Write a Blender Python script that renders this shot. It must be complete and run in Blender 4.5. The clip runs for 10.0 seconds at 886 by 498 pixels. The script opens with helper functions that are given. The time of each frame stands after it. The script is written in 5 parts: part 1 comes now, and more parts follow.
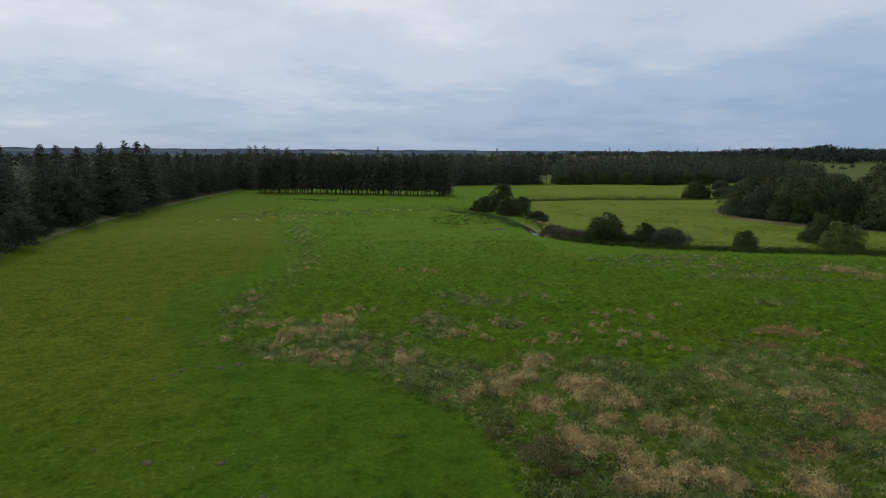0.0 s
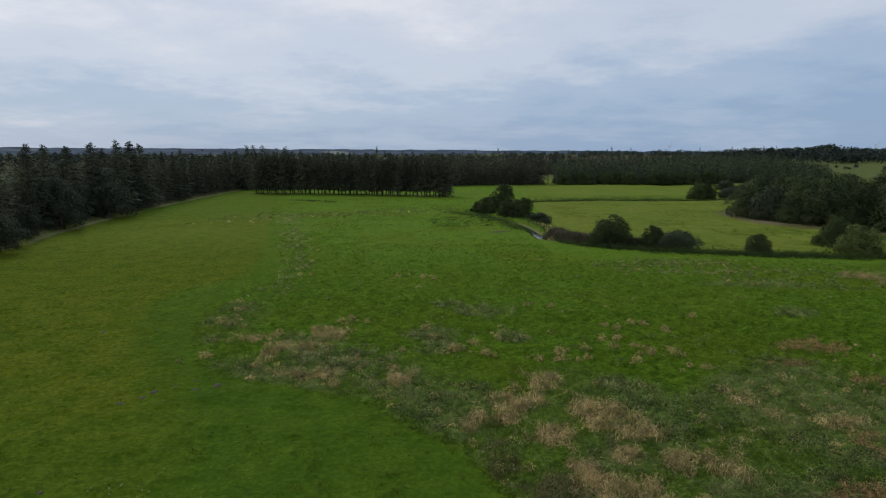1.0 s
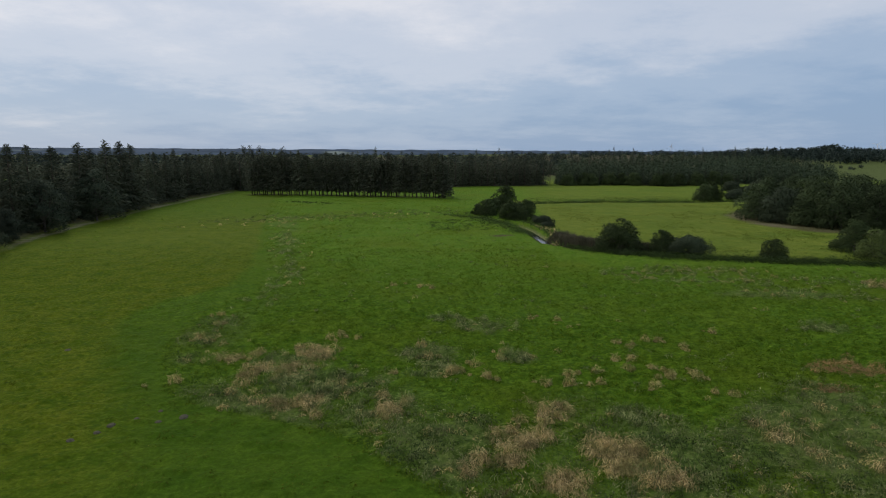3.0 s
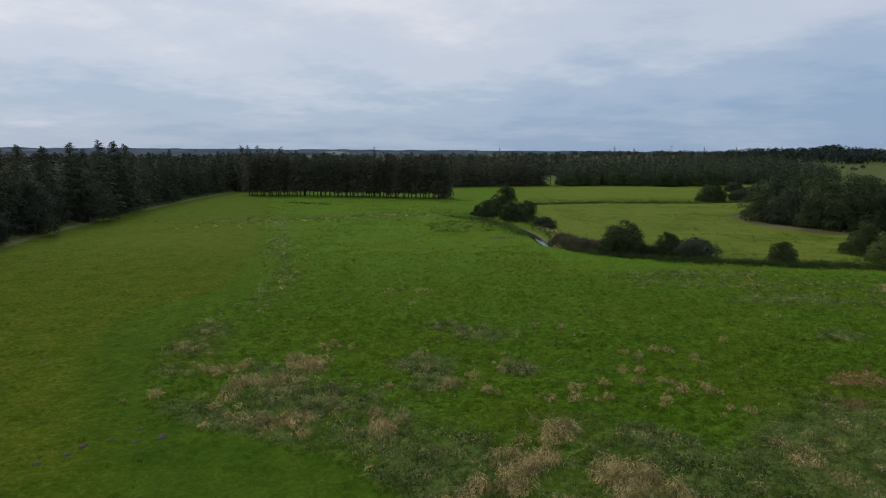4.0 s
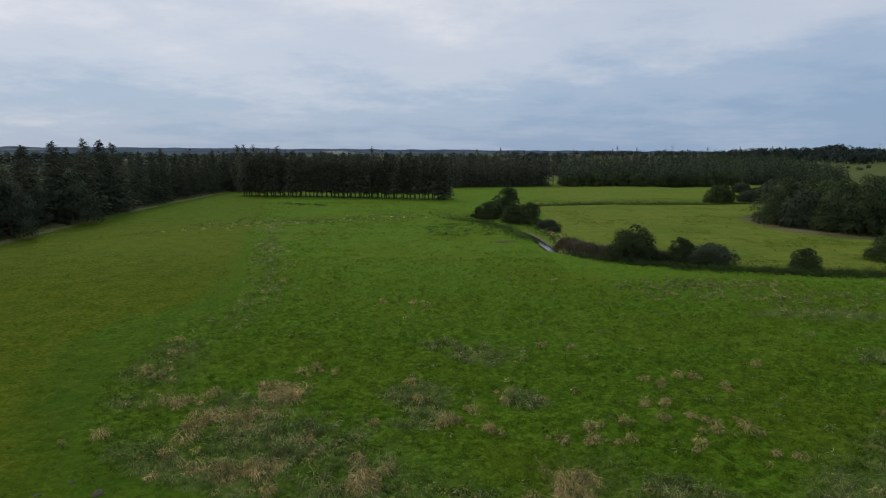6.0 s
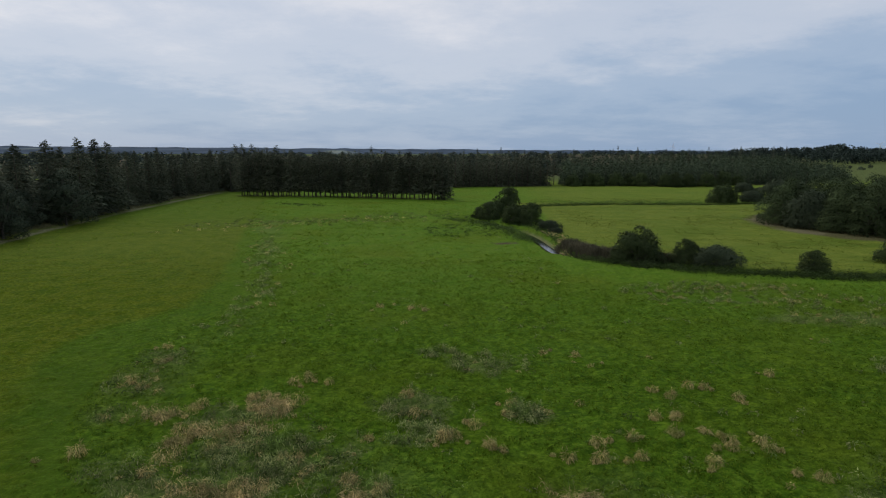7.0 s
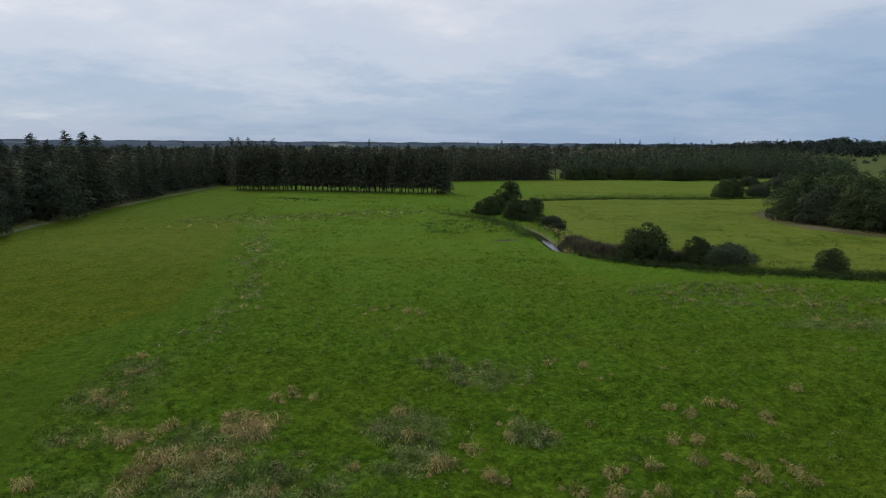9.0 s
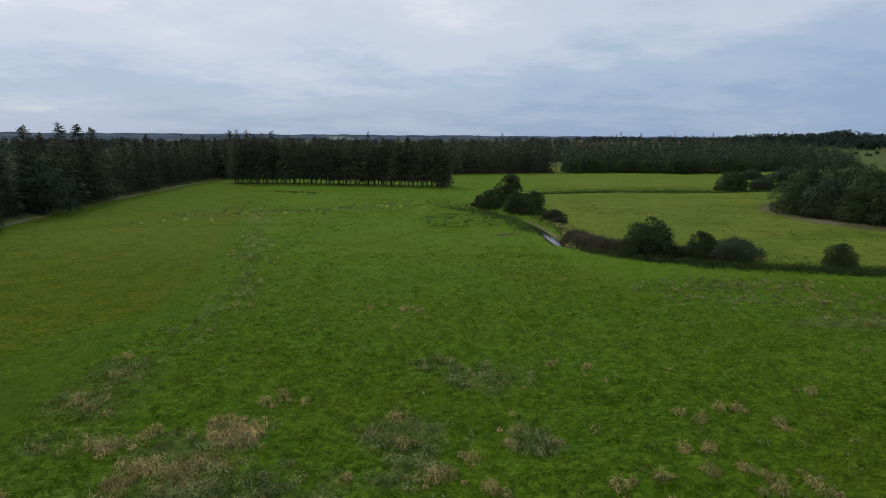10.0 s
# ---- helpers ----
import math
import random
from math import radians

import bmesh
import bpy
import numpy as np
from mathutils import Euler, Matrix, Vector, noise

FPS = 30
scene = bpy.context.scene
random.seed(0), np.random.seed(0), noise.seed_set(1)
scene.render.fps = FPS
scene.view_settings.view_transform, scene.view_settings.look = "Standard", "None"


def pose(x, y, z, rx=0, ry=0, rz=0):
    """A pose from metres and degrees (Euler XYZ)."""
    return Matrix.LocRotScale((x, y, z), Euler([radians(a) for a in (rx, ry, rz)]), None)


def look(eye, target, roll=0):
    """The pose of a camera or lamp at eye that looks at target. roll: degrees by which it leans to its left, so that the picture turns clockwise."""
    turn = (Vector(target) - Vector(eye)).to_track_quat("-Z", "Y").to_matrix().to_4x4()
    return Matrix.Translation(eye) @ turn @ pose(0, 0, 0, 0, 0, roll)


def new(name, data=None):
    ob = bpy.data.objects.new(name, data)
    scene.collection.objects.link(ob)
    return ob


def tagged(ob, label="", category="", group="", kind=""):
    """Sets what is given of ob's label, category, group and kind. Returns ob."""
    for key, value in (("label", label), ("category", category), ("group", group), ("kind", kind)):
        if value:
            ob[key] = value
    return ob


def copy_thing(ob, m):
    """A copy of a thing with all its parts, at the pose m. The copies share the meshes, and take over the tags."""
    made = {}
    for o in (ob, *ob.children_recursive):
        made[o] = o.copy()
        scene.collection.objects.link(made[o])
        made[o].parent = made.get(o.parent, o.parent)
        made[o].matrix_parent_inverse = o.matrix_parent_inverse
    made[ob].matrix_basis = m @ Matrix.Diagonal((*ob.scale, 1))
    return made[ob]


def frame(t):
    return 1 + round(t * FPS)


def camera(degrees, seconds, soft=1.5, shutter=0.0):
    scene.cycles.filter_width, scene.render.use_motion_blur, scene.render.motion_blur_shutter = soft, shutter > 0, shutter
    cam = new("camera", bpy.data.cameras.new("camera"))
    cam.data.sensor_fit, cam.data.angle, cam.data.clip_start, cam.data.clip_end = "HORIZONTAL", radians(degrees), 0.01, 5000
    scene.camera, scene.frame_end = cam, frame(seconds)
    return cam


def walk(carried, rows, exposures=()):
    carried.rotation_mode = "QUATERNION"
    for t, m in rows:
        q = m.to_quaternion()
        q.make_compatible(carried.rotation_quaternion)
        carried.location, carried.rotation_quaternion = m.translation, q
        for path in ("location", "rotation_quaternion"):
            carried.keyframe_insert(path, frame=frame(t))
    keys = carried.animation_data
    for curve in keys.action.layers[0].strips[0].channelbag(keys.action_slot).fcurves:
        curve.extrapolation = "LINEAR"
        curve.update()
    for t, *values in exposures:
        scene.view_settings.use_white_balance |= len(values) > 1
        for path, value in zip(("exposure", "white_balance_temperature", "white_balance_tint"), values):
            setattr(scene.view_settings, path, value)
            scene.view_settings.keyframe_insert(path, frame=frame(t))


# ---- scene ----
cam = camera(70.4, 10.0, soft=1.05)
METRES, EYE, TILT, LEAN, TURN = 22.15, 13.0, -0.8, 0.0, 0.0
ROWS = [
    (0.0, 0.0, 0.0, 0.0, 0.01, -7.99, -0.1),
    (0.5, 0.0023, 0.0503, 0.0002, 0.03, -8.0, -0.09),
    (0.7, 0.0032, 0.0704, 0.0008, 0.04, -8.0, -0.09),
    (0.8, 0.0037, 0.0805, 0.0012, 0.05, -8.0, -0.09),
    (0.9, 0.0066, 0.1533, 0.0029, 0.07, -8.01, -0.08),
    (1.0, 0.0071, 0.1631, 0.0033, 0.07, -8.01, -0.08),
    (1.2, 0.0081, 0.1827, 0.0041, 0.08, -8.01, -0.08),
    (1.5, 0.0095, 0.2122, 0.0053, 0.09, -8.02, -0.07),
    (2.0, 0.0123, 0.2618, 0.007, 0.11, -8.01, -0.08),
    (2.5, 0.0157, 0.3106, 0.0083, 0.13, -8.01, -0.08),
    (3.8, 0.0235, 0.4365, 0.01, 0.16, -7.99, -0.1),
    (3.9, 0.0241, 0.4462, 0.0101, 0.16, -7.99, -0.1),
    (4.0, 0.0247, 0.4559, 0.0102, 0.16, -7.99, -0.1),
    (4.1, 0.0287, 0.5223, 0.0107, 0.18, -7.98, -0.11),
    (4.2, 0.0292, 0.5315, 0.0108, 0.18, -7.98, -0.11),
    (4.5, 0.0309, 0.5591, 0.0111, 0.19, -7.98, -0.11),
    (5.0, 0.0339, 0.6031, 0.0113, 0.21, -7.98, -0.11),
    (5.5, 0.036, 0.6467, 0.0121, 0.22, -8.0, -0.13),
    (7.0, 0.0411, 0.7717, 0.0137, 0.25, -8.07, -0.16),
    (7.5, 0.0442, 0.8113, 0.014, 0.26, -8.1, -0.16),
    (8.0, 0.0472, 0.8491, 0.0143, 0.28, -8.22, -0.16),
    (8.5, 0.05, 0.8876, 0.0143, 0.29, -8.42, -0.16),
    (9.0, 0.0516, 0.9259, 0.0146, 0.3, -8.67, -0.16),
    (9.5, 0.054, 0.9626, 0.0133, 0.32, -8.98, -0.17),
    (10.0, 0.0564, 0.9981, 0.0121, 0.32, -9.3, -0.16),
]
walk(cam, [(t, pose(0, 0, EYE, TILT, LEAN, TURN) @ pose(METRES * x, METRES * y, METRES * z, 90 + pitch, roll, yaw)) for t, x, y, z, yaw, pitch, roll in ROWS],
     exposures=((0.0, 0.0), (2.5, -0.03), (7.5, -0.06), (8.5, -0.03), (10.0, 0.04)))

# ---- world and sun: an overcast late-summer sky, brighter to the west ----
SUN_ELEVATION, SUN_AZIMUTH = 42.0, -34.0


def overcast_world():
    world = bpy.data.worlds.new("overcast_sky")
    scene.world = world
    world.use_nodes = True
    nt = world.node_tree
    nt.nodes.clear()
    N, L = nt.nodes.new, nt.links.new
    out, bg = N("ShaderNodeOutputWorld"), N("ShaderNodeBackground")
    sky = N("ShaderNodeTexSky")
    sky.sky_type, sky.sun_disc = "NISHITA", False
    sky.sun_elevation, sky.sun_rotation = radians(SUN_ELEVATION), radians(SUN_AZIMUTH)
    dim = N("ShaderNodeMixRGB")
    dim.blend_type = "MULTIPLY"
    dim.inputs[0].default_value = 1.0
    dim.inputs[2].default_value = (0.1, 0.1, 0.1, 1)
    L(sky.outputs[0], dim.inputs[1])
    tc, sep = N("ShaderNodeTexCoord"), N("ShaderNodeSeparateXYZ")
    L(tc.outputs["Generated"], sep.inputs[0])

    def math_node(op, a, b=None):
        n = N("ShaderNodeMath")
        n.operation = op
        for i, v in enumerate((a, b)):
            if v is None:
                continue
            if isinstance(v, (int, float)):
                n.inputs[i].default_value = v
            else:
                L(v, n.inputs[i])
        return n.outputs[0]

    def ramp(fac, stops):
        r = N("ShaderNodeValToRGB")
        L(fac, r.inputs[0])
        r.color_ramp.interpolation = "EASE"
        while len(r.color_ramp.elements) < len(stops):
            r.color_ramp.elements.new(0.5)
        for e, (p, c) in zip(r.color_ramp.elements, stops):
            e.position, e.color = p, (*c, 1)
        return r.outputs[0]

    # the cloud deck: a flat sheet above, so that it draws together towards the horizon
    high = math_node("ADD", math_node("MAXIMUM", sep.outputs[2], 0.0), 0.16)
    deck = N("ShaderNodeCombineXYZ")
    L(math_node("DIVIDE", sep.outputs[0], high), deck.inputs[0])
    L(math_node("DIVIDE", sep.outputs[1], high), deck.inputs[1])

    def cloud(scale, detail, shift, rough=0.55):
        m = N("ShaderNodeMapping")
        m.inputs["Location"].default_value = shift
        L(deck.outputs[0], m.inputs[0])
        n = N("ShaderNodeTexNoise")
        n.inputs["Scale"].default_value, n.inputs["Detail"].default_value = scale, detail
        n.inputs["Roughness"].default_value = rough
        L(m.outputs[0], n.inputs["Vector"])
        return n.outputs[0]

    broad, fine = cloud(0.36, 4, CLOUD_SHIFT), cloud(1.3, 7, (3.1, 7.7, 0), 0.66)
    mix = math_node("ADD", math_node("MULTIPLY", broad, 0.6), math_node("MULTIPLY", fine, 0.4))
    west = math_node("MULTIPLY", sep.outputs[0], -0.14)
    low = math_node("MULTIPLY", math_node("MINIMUM", math_node("MAXIMUM", sep.outputs[2], 0.0), 0.28), 1.7)
    thick = math_node("MULTIPLY", math_node("MAXIMUM", math_node("SUBTRACT", sep.outputs[2], 0.28), 0.0), -0.42)
    rise = math_node("ADD", low, thick)
    value = math_node("ADD", math_node("ADD", math_node("MULTIPLY", math_node("SUBTRACT", mix, 0.5), 1.2), west), math_node("ADD", rise, 0.225))
    colour = ramp(value, CLOUD_STOPS)
    cover = N("ShaderNodeMixRGB")
    cover.inputs[0].default_value = 0.9
    L(dim.outputs[0], cover.inputs[1])
    L(colour, cover.inputs[2])
    L(cover.outputs[0], bg.inputs[0])
    bg.inputs[1].default_value = SKY_STRENGTH
    L(bg.outputs[0], out.inputs[0])


CLOUD_SHIFT = (0.4, 0.9, 0.0)
CLOUD_STOPS = ((0.14, (0.27, 0.39, 0.58)), (0.33, (0.37, 0.475, 0.64)), (0.50, (0.555, 0.615, 0.73)), (0.74, (0.80, 0.80, 0.845)))
SKY_STRENGTH = 1.0
overcast_world()

sun = new("sun", bpy.data.lights.new("sun", "SUN"))
sun.data.energy, sun.data.angle, sun.data.color = 1.12, radians(16), (1.0, 0.96, 0.9)
sun.matrix_world = look((0, 0, 60), (60 * math.sin(radians(-SUN_AZIMUTH)) / math.tan(radians(SUN_ELEVATION)),
                                     -60 * math.cos(radians(-SUN_AZIMUTH)) / math.tan(radians(SUN_ELEVATION)), 0))


# ---- numbers: lattice noise for the plan ----
def lattice(ix, iy, seed):
    n = (ix.astype(np.int64) * 374761393 + iy.astype(np.int64) * 668265263 + seed * 974711) & 0xFFFFFFFF
    n = ((n ^ (n >> 13)) * 1274126177) & 0xFFFFFFFF
    n = n ^ (n >> 16)
    return (n & 0xFFFF) / 65535.0


def value_noise(x, y, size, seed=0):
    x, y = np.asarray(x, float) / size, np.asarray(y, float) / size
    ix, iy = np.floor(x), np.floor(y)
    fx, fy = x - ix, y - iy
    fx, fy = fx * fx * (3 - 2 * fx), fy * fy * (3 - 2 * fy)
    a, b = lattice(ix, iy, seed), lattice(ix + 1, iy, seed)
    c, d = lattice(ix, iy + 1, seed), lattice(ix + 1, iy + 1, seed)
    return (a * (1 - fx) + b * fx) * (1 - fy) + (c * (1 - fx) + d * fx) * fy


def fbm(x, y, size, seed=0, octaves=3):
    total, amount, norm = 0.0, 1.0, 0.0
    for k in range(octaves):
        total = total + amount * value_noise(x, y, size / 2 ** k, seed + 17 * k)
        norm += amount
        amount *= 0.5
    return total / norm


def smooth(a, b, x):
    t = np.clip((x - a) / (b - a), 0, 1)
    return t * t * (3 - 2 * t)


def line_distance(x, y, line):
    """Distance from points to a broken line."""
    best = np.full(np.shape(x), 1e9)
    for (ax, ay), (bx, by) in zip(line, line[1:]):
        dx, dy = bx - ax, by - ay
        t = np.clip(((x - ax) * dx + (y - ay) * dy) / (dx * dx + dy * dy), 0, 1)
        best = np.minimum(best, np.hypot(x - ax - t * dx, y - ay - t * dy))
    return best


# ---- the plan, in metres ----
MOWN_EDGE = ((-46, 180), (-33, 128), (-27.7, 109.6), (-22.3, 88.9), (-18.7, 75.3), (-17.9, 66.5), (-19.7, 62.5), (-20.2, 58.3), (-19.4, 52.8), (-18.2, 47.9), (-16.1, 43.4), (-13.4, 40.5),
             (-9.2, 38.6), (-5.7, 36.9), (-3.1, 35.2), (-1.4, 32.9), (0.2, 30.9), (1.4, 28.7), (2.2, 26.5), (2.9, 24.5), (3.1, 22.8), (5, 8))
OLIVE_EDGE = ((-46, 180), (-32.5, 122), (-24.8, 92.4), (-21.8, 79.1), (-20.6, 69.4), (-23.2, 65.9), (-25.8, 62.7), (-25.4, 57), (-22.9, 49.9), (-20.2, 44.8), (-15.9, 38.8), (-12.6, 31.5), (-10.4, 25), (-9, 15))
WOOD_EDGE = ((-48, 60), (-52.4, 75.3), (-55.7, 84.5), (-59, 94.4), (-61.4, 103.6), (-64.2, 126.2), (-66.6, 152), (-67.6, 180), (-67.4, 210))
BROOK = ((3.0, 139), (9.5, 131.5), (13.9, 121), (14.9, 115), (15.2, 110), (15.5, 104), (15.9, 99), (19.5, 93.8), (24, 89.6), (31, 86.2), (40, 84.0), (52, 82), (70, 78.5), (110, 70))
FAR_DITCH = ((16.5, 157), (19.5, 164), (24, 168.5), (31, 171.5), (44, 175), (58, 175), (68, 174.5), (80, 178), (110, 184))
ROUGH_Y = ((-30, 30), (-16, 43), (-6, 44.9), (-1.3, 42.7), (2.8, 38.9), (4.1, 37.8), (6.3, 40.6), (8.6, 42.8), (11.9, 38.9), (13.7, 37.8), (17.1, 41.9), (21.1, 43.9), (24.8, 43.2), (27.9, 38.5), (60, 36))
DRY_PATCHES = ((6.6, 38.9, 1.3, 1.5), (4.1, 36.0, 1.2, 1.0), (2.5, 33.8, 1.3, 0.8), (8.2, 34.1, 1.6, 1.5), (5.2, 31.9, 1.1, 0.9), (9.7, 31.8, 0.8, 0.8), (8.4, 29.2, 0.6, 1.3), (6.8, 26.8, 1.5, 0.9), (11.0, 29.7, 2.0, 0.9),
               (12.1, 28.4, 1.1, 0.7), (16.8, 35.7, 0.9, 1.7), (8.1, 25.3, 1.0, 1.0), (8.2, 23.8, 1.0, 1.1), (11.2, 24.2, 1.1, 0.7), (10.1, 24.6, 0.5, 0.7), (6.2, 28.6, 0.7, 0.6), (20.1, 33.2, 1.1, 0.6), (15.0, 23.6, 0.8, 1.0))
DRY_CLUMPS = ((-8.3, 48.7, 1.2, 1.4), (-9.3, 46.0, 2.2, 0.7), (-13.8, 47.7, 0.8, 0.9), (-7.8, 40.2, 1.6, 0.8), (-11.4, 44.0, 0.6, 1.0), (-2.5, 38.9, 0.6, 1.2), (44.4, 68.8, 2.2, 1.6), (45.6, 66.2, 1.6, 1.2), (-8.4, 44.6, 0.9, 0.5))
RUST_PATCHES = ((26.4, 46.0, 2.2, 1.3), (22.5, 42.3, 1.4, 0.6), (25.8, 39.0, 1.3, 0.8), (21.4, 30.2, 1.6, 1.5), (19.9, 30.4, 0.7, 0.6), (16.5, 26.6, 1.4, 0.8))
BROWN_PATCHES = ((2.8, 28.9, 1.1, 1.7), (4.2, 26.9, 1.4, 1.2), (5.2, 24.8, 1.0, 0.9))
DRY_TUFTS = ((-18.2, 58.7), (-17.4, 55.6), (-17.6, 52.5), (-16.6, 51.5), (-12.1, 49.1), (-12.3, 48.1), (-9.0, 50.2), (-9.5, 49.9), (-11.2, 44.6), (-9.7, 44.0), (-7.9, 52.1), (-7.2, 52.8), (-5.9, 52.3), (-1.2, 50.4),
             (-0.6, 47.7), (-2.7, 44.9), (1.0, 45.2), (3.0, 44.2), (4.5, 49.3), (4.1, 47.9), (2.4, 46.6), (1.4, 45.4), (8.0, 44.5), (9.8, 45.1), (12.8, 51.2), (13.5, 50.4), (14.9, 51.6), (15.8, 51.6), (11.6, 47.5), (12.6, 47.4),
             (11.9, 45.7), (13.6, 45.8), (14.4, 45.1), (14.2, 44.3), (15.7, 44.8), (20.5, 53.5), (17.0, 50.0), (-2.0, 69.0), (-0.8, 68.8), (-4.7, 69.7), (9.6, 57.3), (7.6, 58.0))
NEAR_TUFTS = ((-5.6, 43.0), (-3.0, 41.0), (-7.5, 40.0), (-1.7, 40.2), (4.3, 38.2), (3.7, 37.0), (6.1, 39.1), (5.4, 37.9), (7.8, 42.9), (6.4, 43.2), (3.0, 44.4), (0.8, 45.0), (9.6, 43.1), (16.7, 41.6), (15.7, 44.1),
              (12.7, 42.8), (-11.3, 45.0), (-11.5, 41.6), (-15.4, 43.2), (-6.2, 38.4), (-13.6, 47.4))
SEDGE_PATCHES = ((-9.8, 47.5, 2.2, 2.2), (-8.9, 44.6, 1.8, 1.4), (-0.6, 48.6, 1.8, 2.5), (3.5, 56, 2.9, 1.9), (0.6, 57.7, 1.5, 1.0), (5.1, 48.5, 1.1, 1.4), (-6.9, 43.6, 3.0, 2.6), (-7.5, 41.4, 2.2, 1.6),
                 (-3, 40.1, 1.8, 1.9), (-5.6, 43.3, 2.2, 2.8), (-3, 39, 2.0, 2.4), (10.1, 38.4, 1.4, 1.3), (29.6, 55.3, 2, 1.4), (-0.2, 45.3, 1.7, 1.2), (33, 66, 6, 2.2))


def mown_offset(x, y):
    """How far a place lies to the east of the edge of the mown grass."""
    e = sorted((b, a) for a, b in MOWN_EDGE)
    edge = np.interp(y, [p[0] for p in e], [p[1] for p in e])
    return x - edge + 2.2 * (fbm(x, y, 7, 5) - 0.5)


def wood_offset(x, y):
    """How far a place lies inside the wood along the west side."""
    edge = np.interp(y, [p[1] for p in WOOD_EDGE], [p[0] for p in WOOD_EDGE])
    return edge - x


def spots_amount(x, y, spots, seed, ragged=1.5):
    """How much of a place is covered by a set of uneven ovals (x, y, half width, half depth)."""
    total = np.zeros(np.shape(x))
    uneven = ragged * (fbm(x, y, 1.3, seed) - 0.5) + 0.9 * (value_noise(x, y, 0.8, seed + 5) - 0.4)
    for cx, cy, rx, ry in spots:
        total = np.maximum(total, 1 - smooth(0.5, 1.45, np.hypot((x - cx) / rx, (y - cy) / ry) + uneven))
    return total


def dry_amount(x, y):
    return spots_amount(x, y, DRY_PATCHES + DRY_CLUMPS, 31)


def rust_amount(x, y):
    return spots_amount(x, y, RUST_PATCHES, 32)


def brown_amount(x, y):
    return spots_amount(x, y, BROWN_PATCHES, 33)


def rough_amount(x, y):
    """Coarse, uncut growth: the wet hollow and the strip along the mown edge."""
    d = mown_offset(x, y)
    top = np.interp(x, [p[0] for p in ROUGH_Y], [p[1] for p in ROUGH_Y])
    hollow = smooth(-1.5, 2.5, top - y + 5 * (fbm(x, y, 6, 8) - 0.5)) * smooth(-0.4, 0.8, d) * smooth(-6, 6, y + 5 * (fbm(x, y, 5, 28) - 0.5))
    strip = smooth(-0.3, 0.8, d) * (1 - smooth(3.0, 5.5, d)) * smooth(40, 50, y) * (1 - smooth(125, 150, y)) * smooth(0.42, 0.62, fbm(x, y, 6, 3))
    sedge = 0.0
    for cx, cy, rx, ry in SEDGE_PATCHES:
        sedge = np.maximum(sedge, 1 - smooth(0.6, 1.2, np.hypot((x - cx) / rx, (y - cy) / ry) + 2.0 * (fbm(x, y, 1.6, 77) - 0.5)))
    return np.maximum(np.maximum(hollow * (0.45 + 0.55 * smooth(0.38, 0.56, fbm(x, y, 4.5, 91))), 0.6 * strip), 0.8 * sedge)


def brook_distance(x, y):
    return line_distance(x, y, BROOK)


def tufts(x, y):
    """The height of the lumpy sward in metres: close tufts on the meadow, single low ones where the grass is mown."""
    u = x + 0.7 * (value_noise(x, y, 1.3, 55) - 0.5)
    v = y + 0.7 * (value_noise(x, y, 1.5, 56) - 0.5)
    broad, small, least = value_noise(u, v, 1.3, 51), value_noise(u, v, 0.52, 52), value_noise(x, y, 0.36, 54)
    meadow = 0.05 * broad + 0.22 * small ** 1.8 + 0.075 * least ** 1.4
    mown = 0.03 * broad + 0.13 * smooth(0.52, 0.92, value_noise(u, v * 1.1, 0.5, 57)) + 0.06 * least
    wild = smooth(-0.8, 1.0, mown_offset(x, y))
    lump = mown + (meadow * (0.55 + 0.9 * value_noise(x, y, 6, 53)) - mown) * wild
    return lump * (1 - 0.6 * smooth(82, 92, y) * smooth(14, 20, x))


def terrain(x, y):
    near = 1 - smooth(150, 400, np.hypot(x, y))
    z = 0.4 * (fbm(x, y, 40, 1) - 0.5) * smooth(0, 30, np.hypot(x, y)) * near
    z = z - 0.45 * (1 - smooth(58, 84, y)) * smooth(-50, -38, x)
    z = z + 0.12 * (fbm(x, y, 3.2, 2) - 0.5) * near + tufts(x, y) * near
    cut = brook_distance(x, y)
    z = z - 1.0 * (1 - smooth(0.7, 1.9, cut)) - 0.25 * (1 - smooth(0.3, 2.0, line_distance(x, y, FAR_DITCH)))
    z = z + 0.7 * smooth(0.0, 3.0, wood_offset(x, y)) * near
    z = z + 5.0 * smooth(300, 800, y) * smooth(20, 250, x)
    z = z - 6.0 * smooth(1200, 4500, np.hypot(x, y))
    return z


def ground_z(x, y):
    return float(terrain(np.array([float(x)]), np.array([float(y)]))[0])


# ---- materials ----
def material(name, rough=0.8, spec=0.2):
    m = bpy.data.materials.new(name)
    m.use_nodes = True
    b = m.node_tree.nodes["Principled BSDF"]
    b.inputs["Roughness"].default_value = rough
    b.inputs["Specular IOR Level"].default_value = spec
    return m, m.node_tree, b


def tex_noise(nt, scale, detail=4, rough=0.55, vector=None, stretch=None):
    n = nt.nodes.new("ShaderNodeTexNoise")
    n.inputs["Scale"].default_value, n.inputs["Detail"].default_value, n.inputs["Roughness"].default_value = scale, detail, rough
    if vector is None:
        vector = nt.nodes.new("ShaderNodeNewGeometry").outputs["Position"]
    if stretch:
        m = nt.nodes.new("ShaderNodeMapping")
        m.inputs["Scale"].default_value = stretch
        nt.links.new(vector, m.inputs[0])
        vector = m.outputs[0]
    nt.links.new(vector, n.inputs["Vector"])
    return n.outputs[0]


def remap(nt, fac, low, high):
    n = nt.nodes.new("ShaderNodeMapRange")
    n.inputs[1].default_value, n.inputs[2].default_value = low, high
    nt.links.new(fac, n.inputs[0])
    return n.outputs[0]


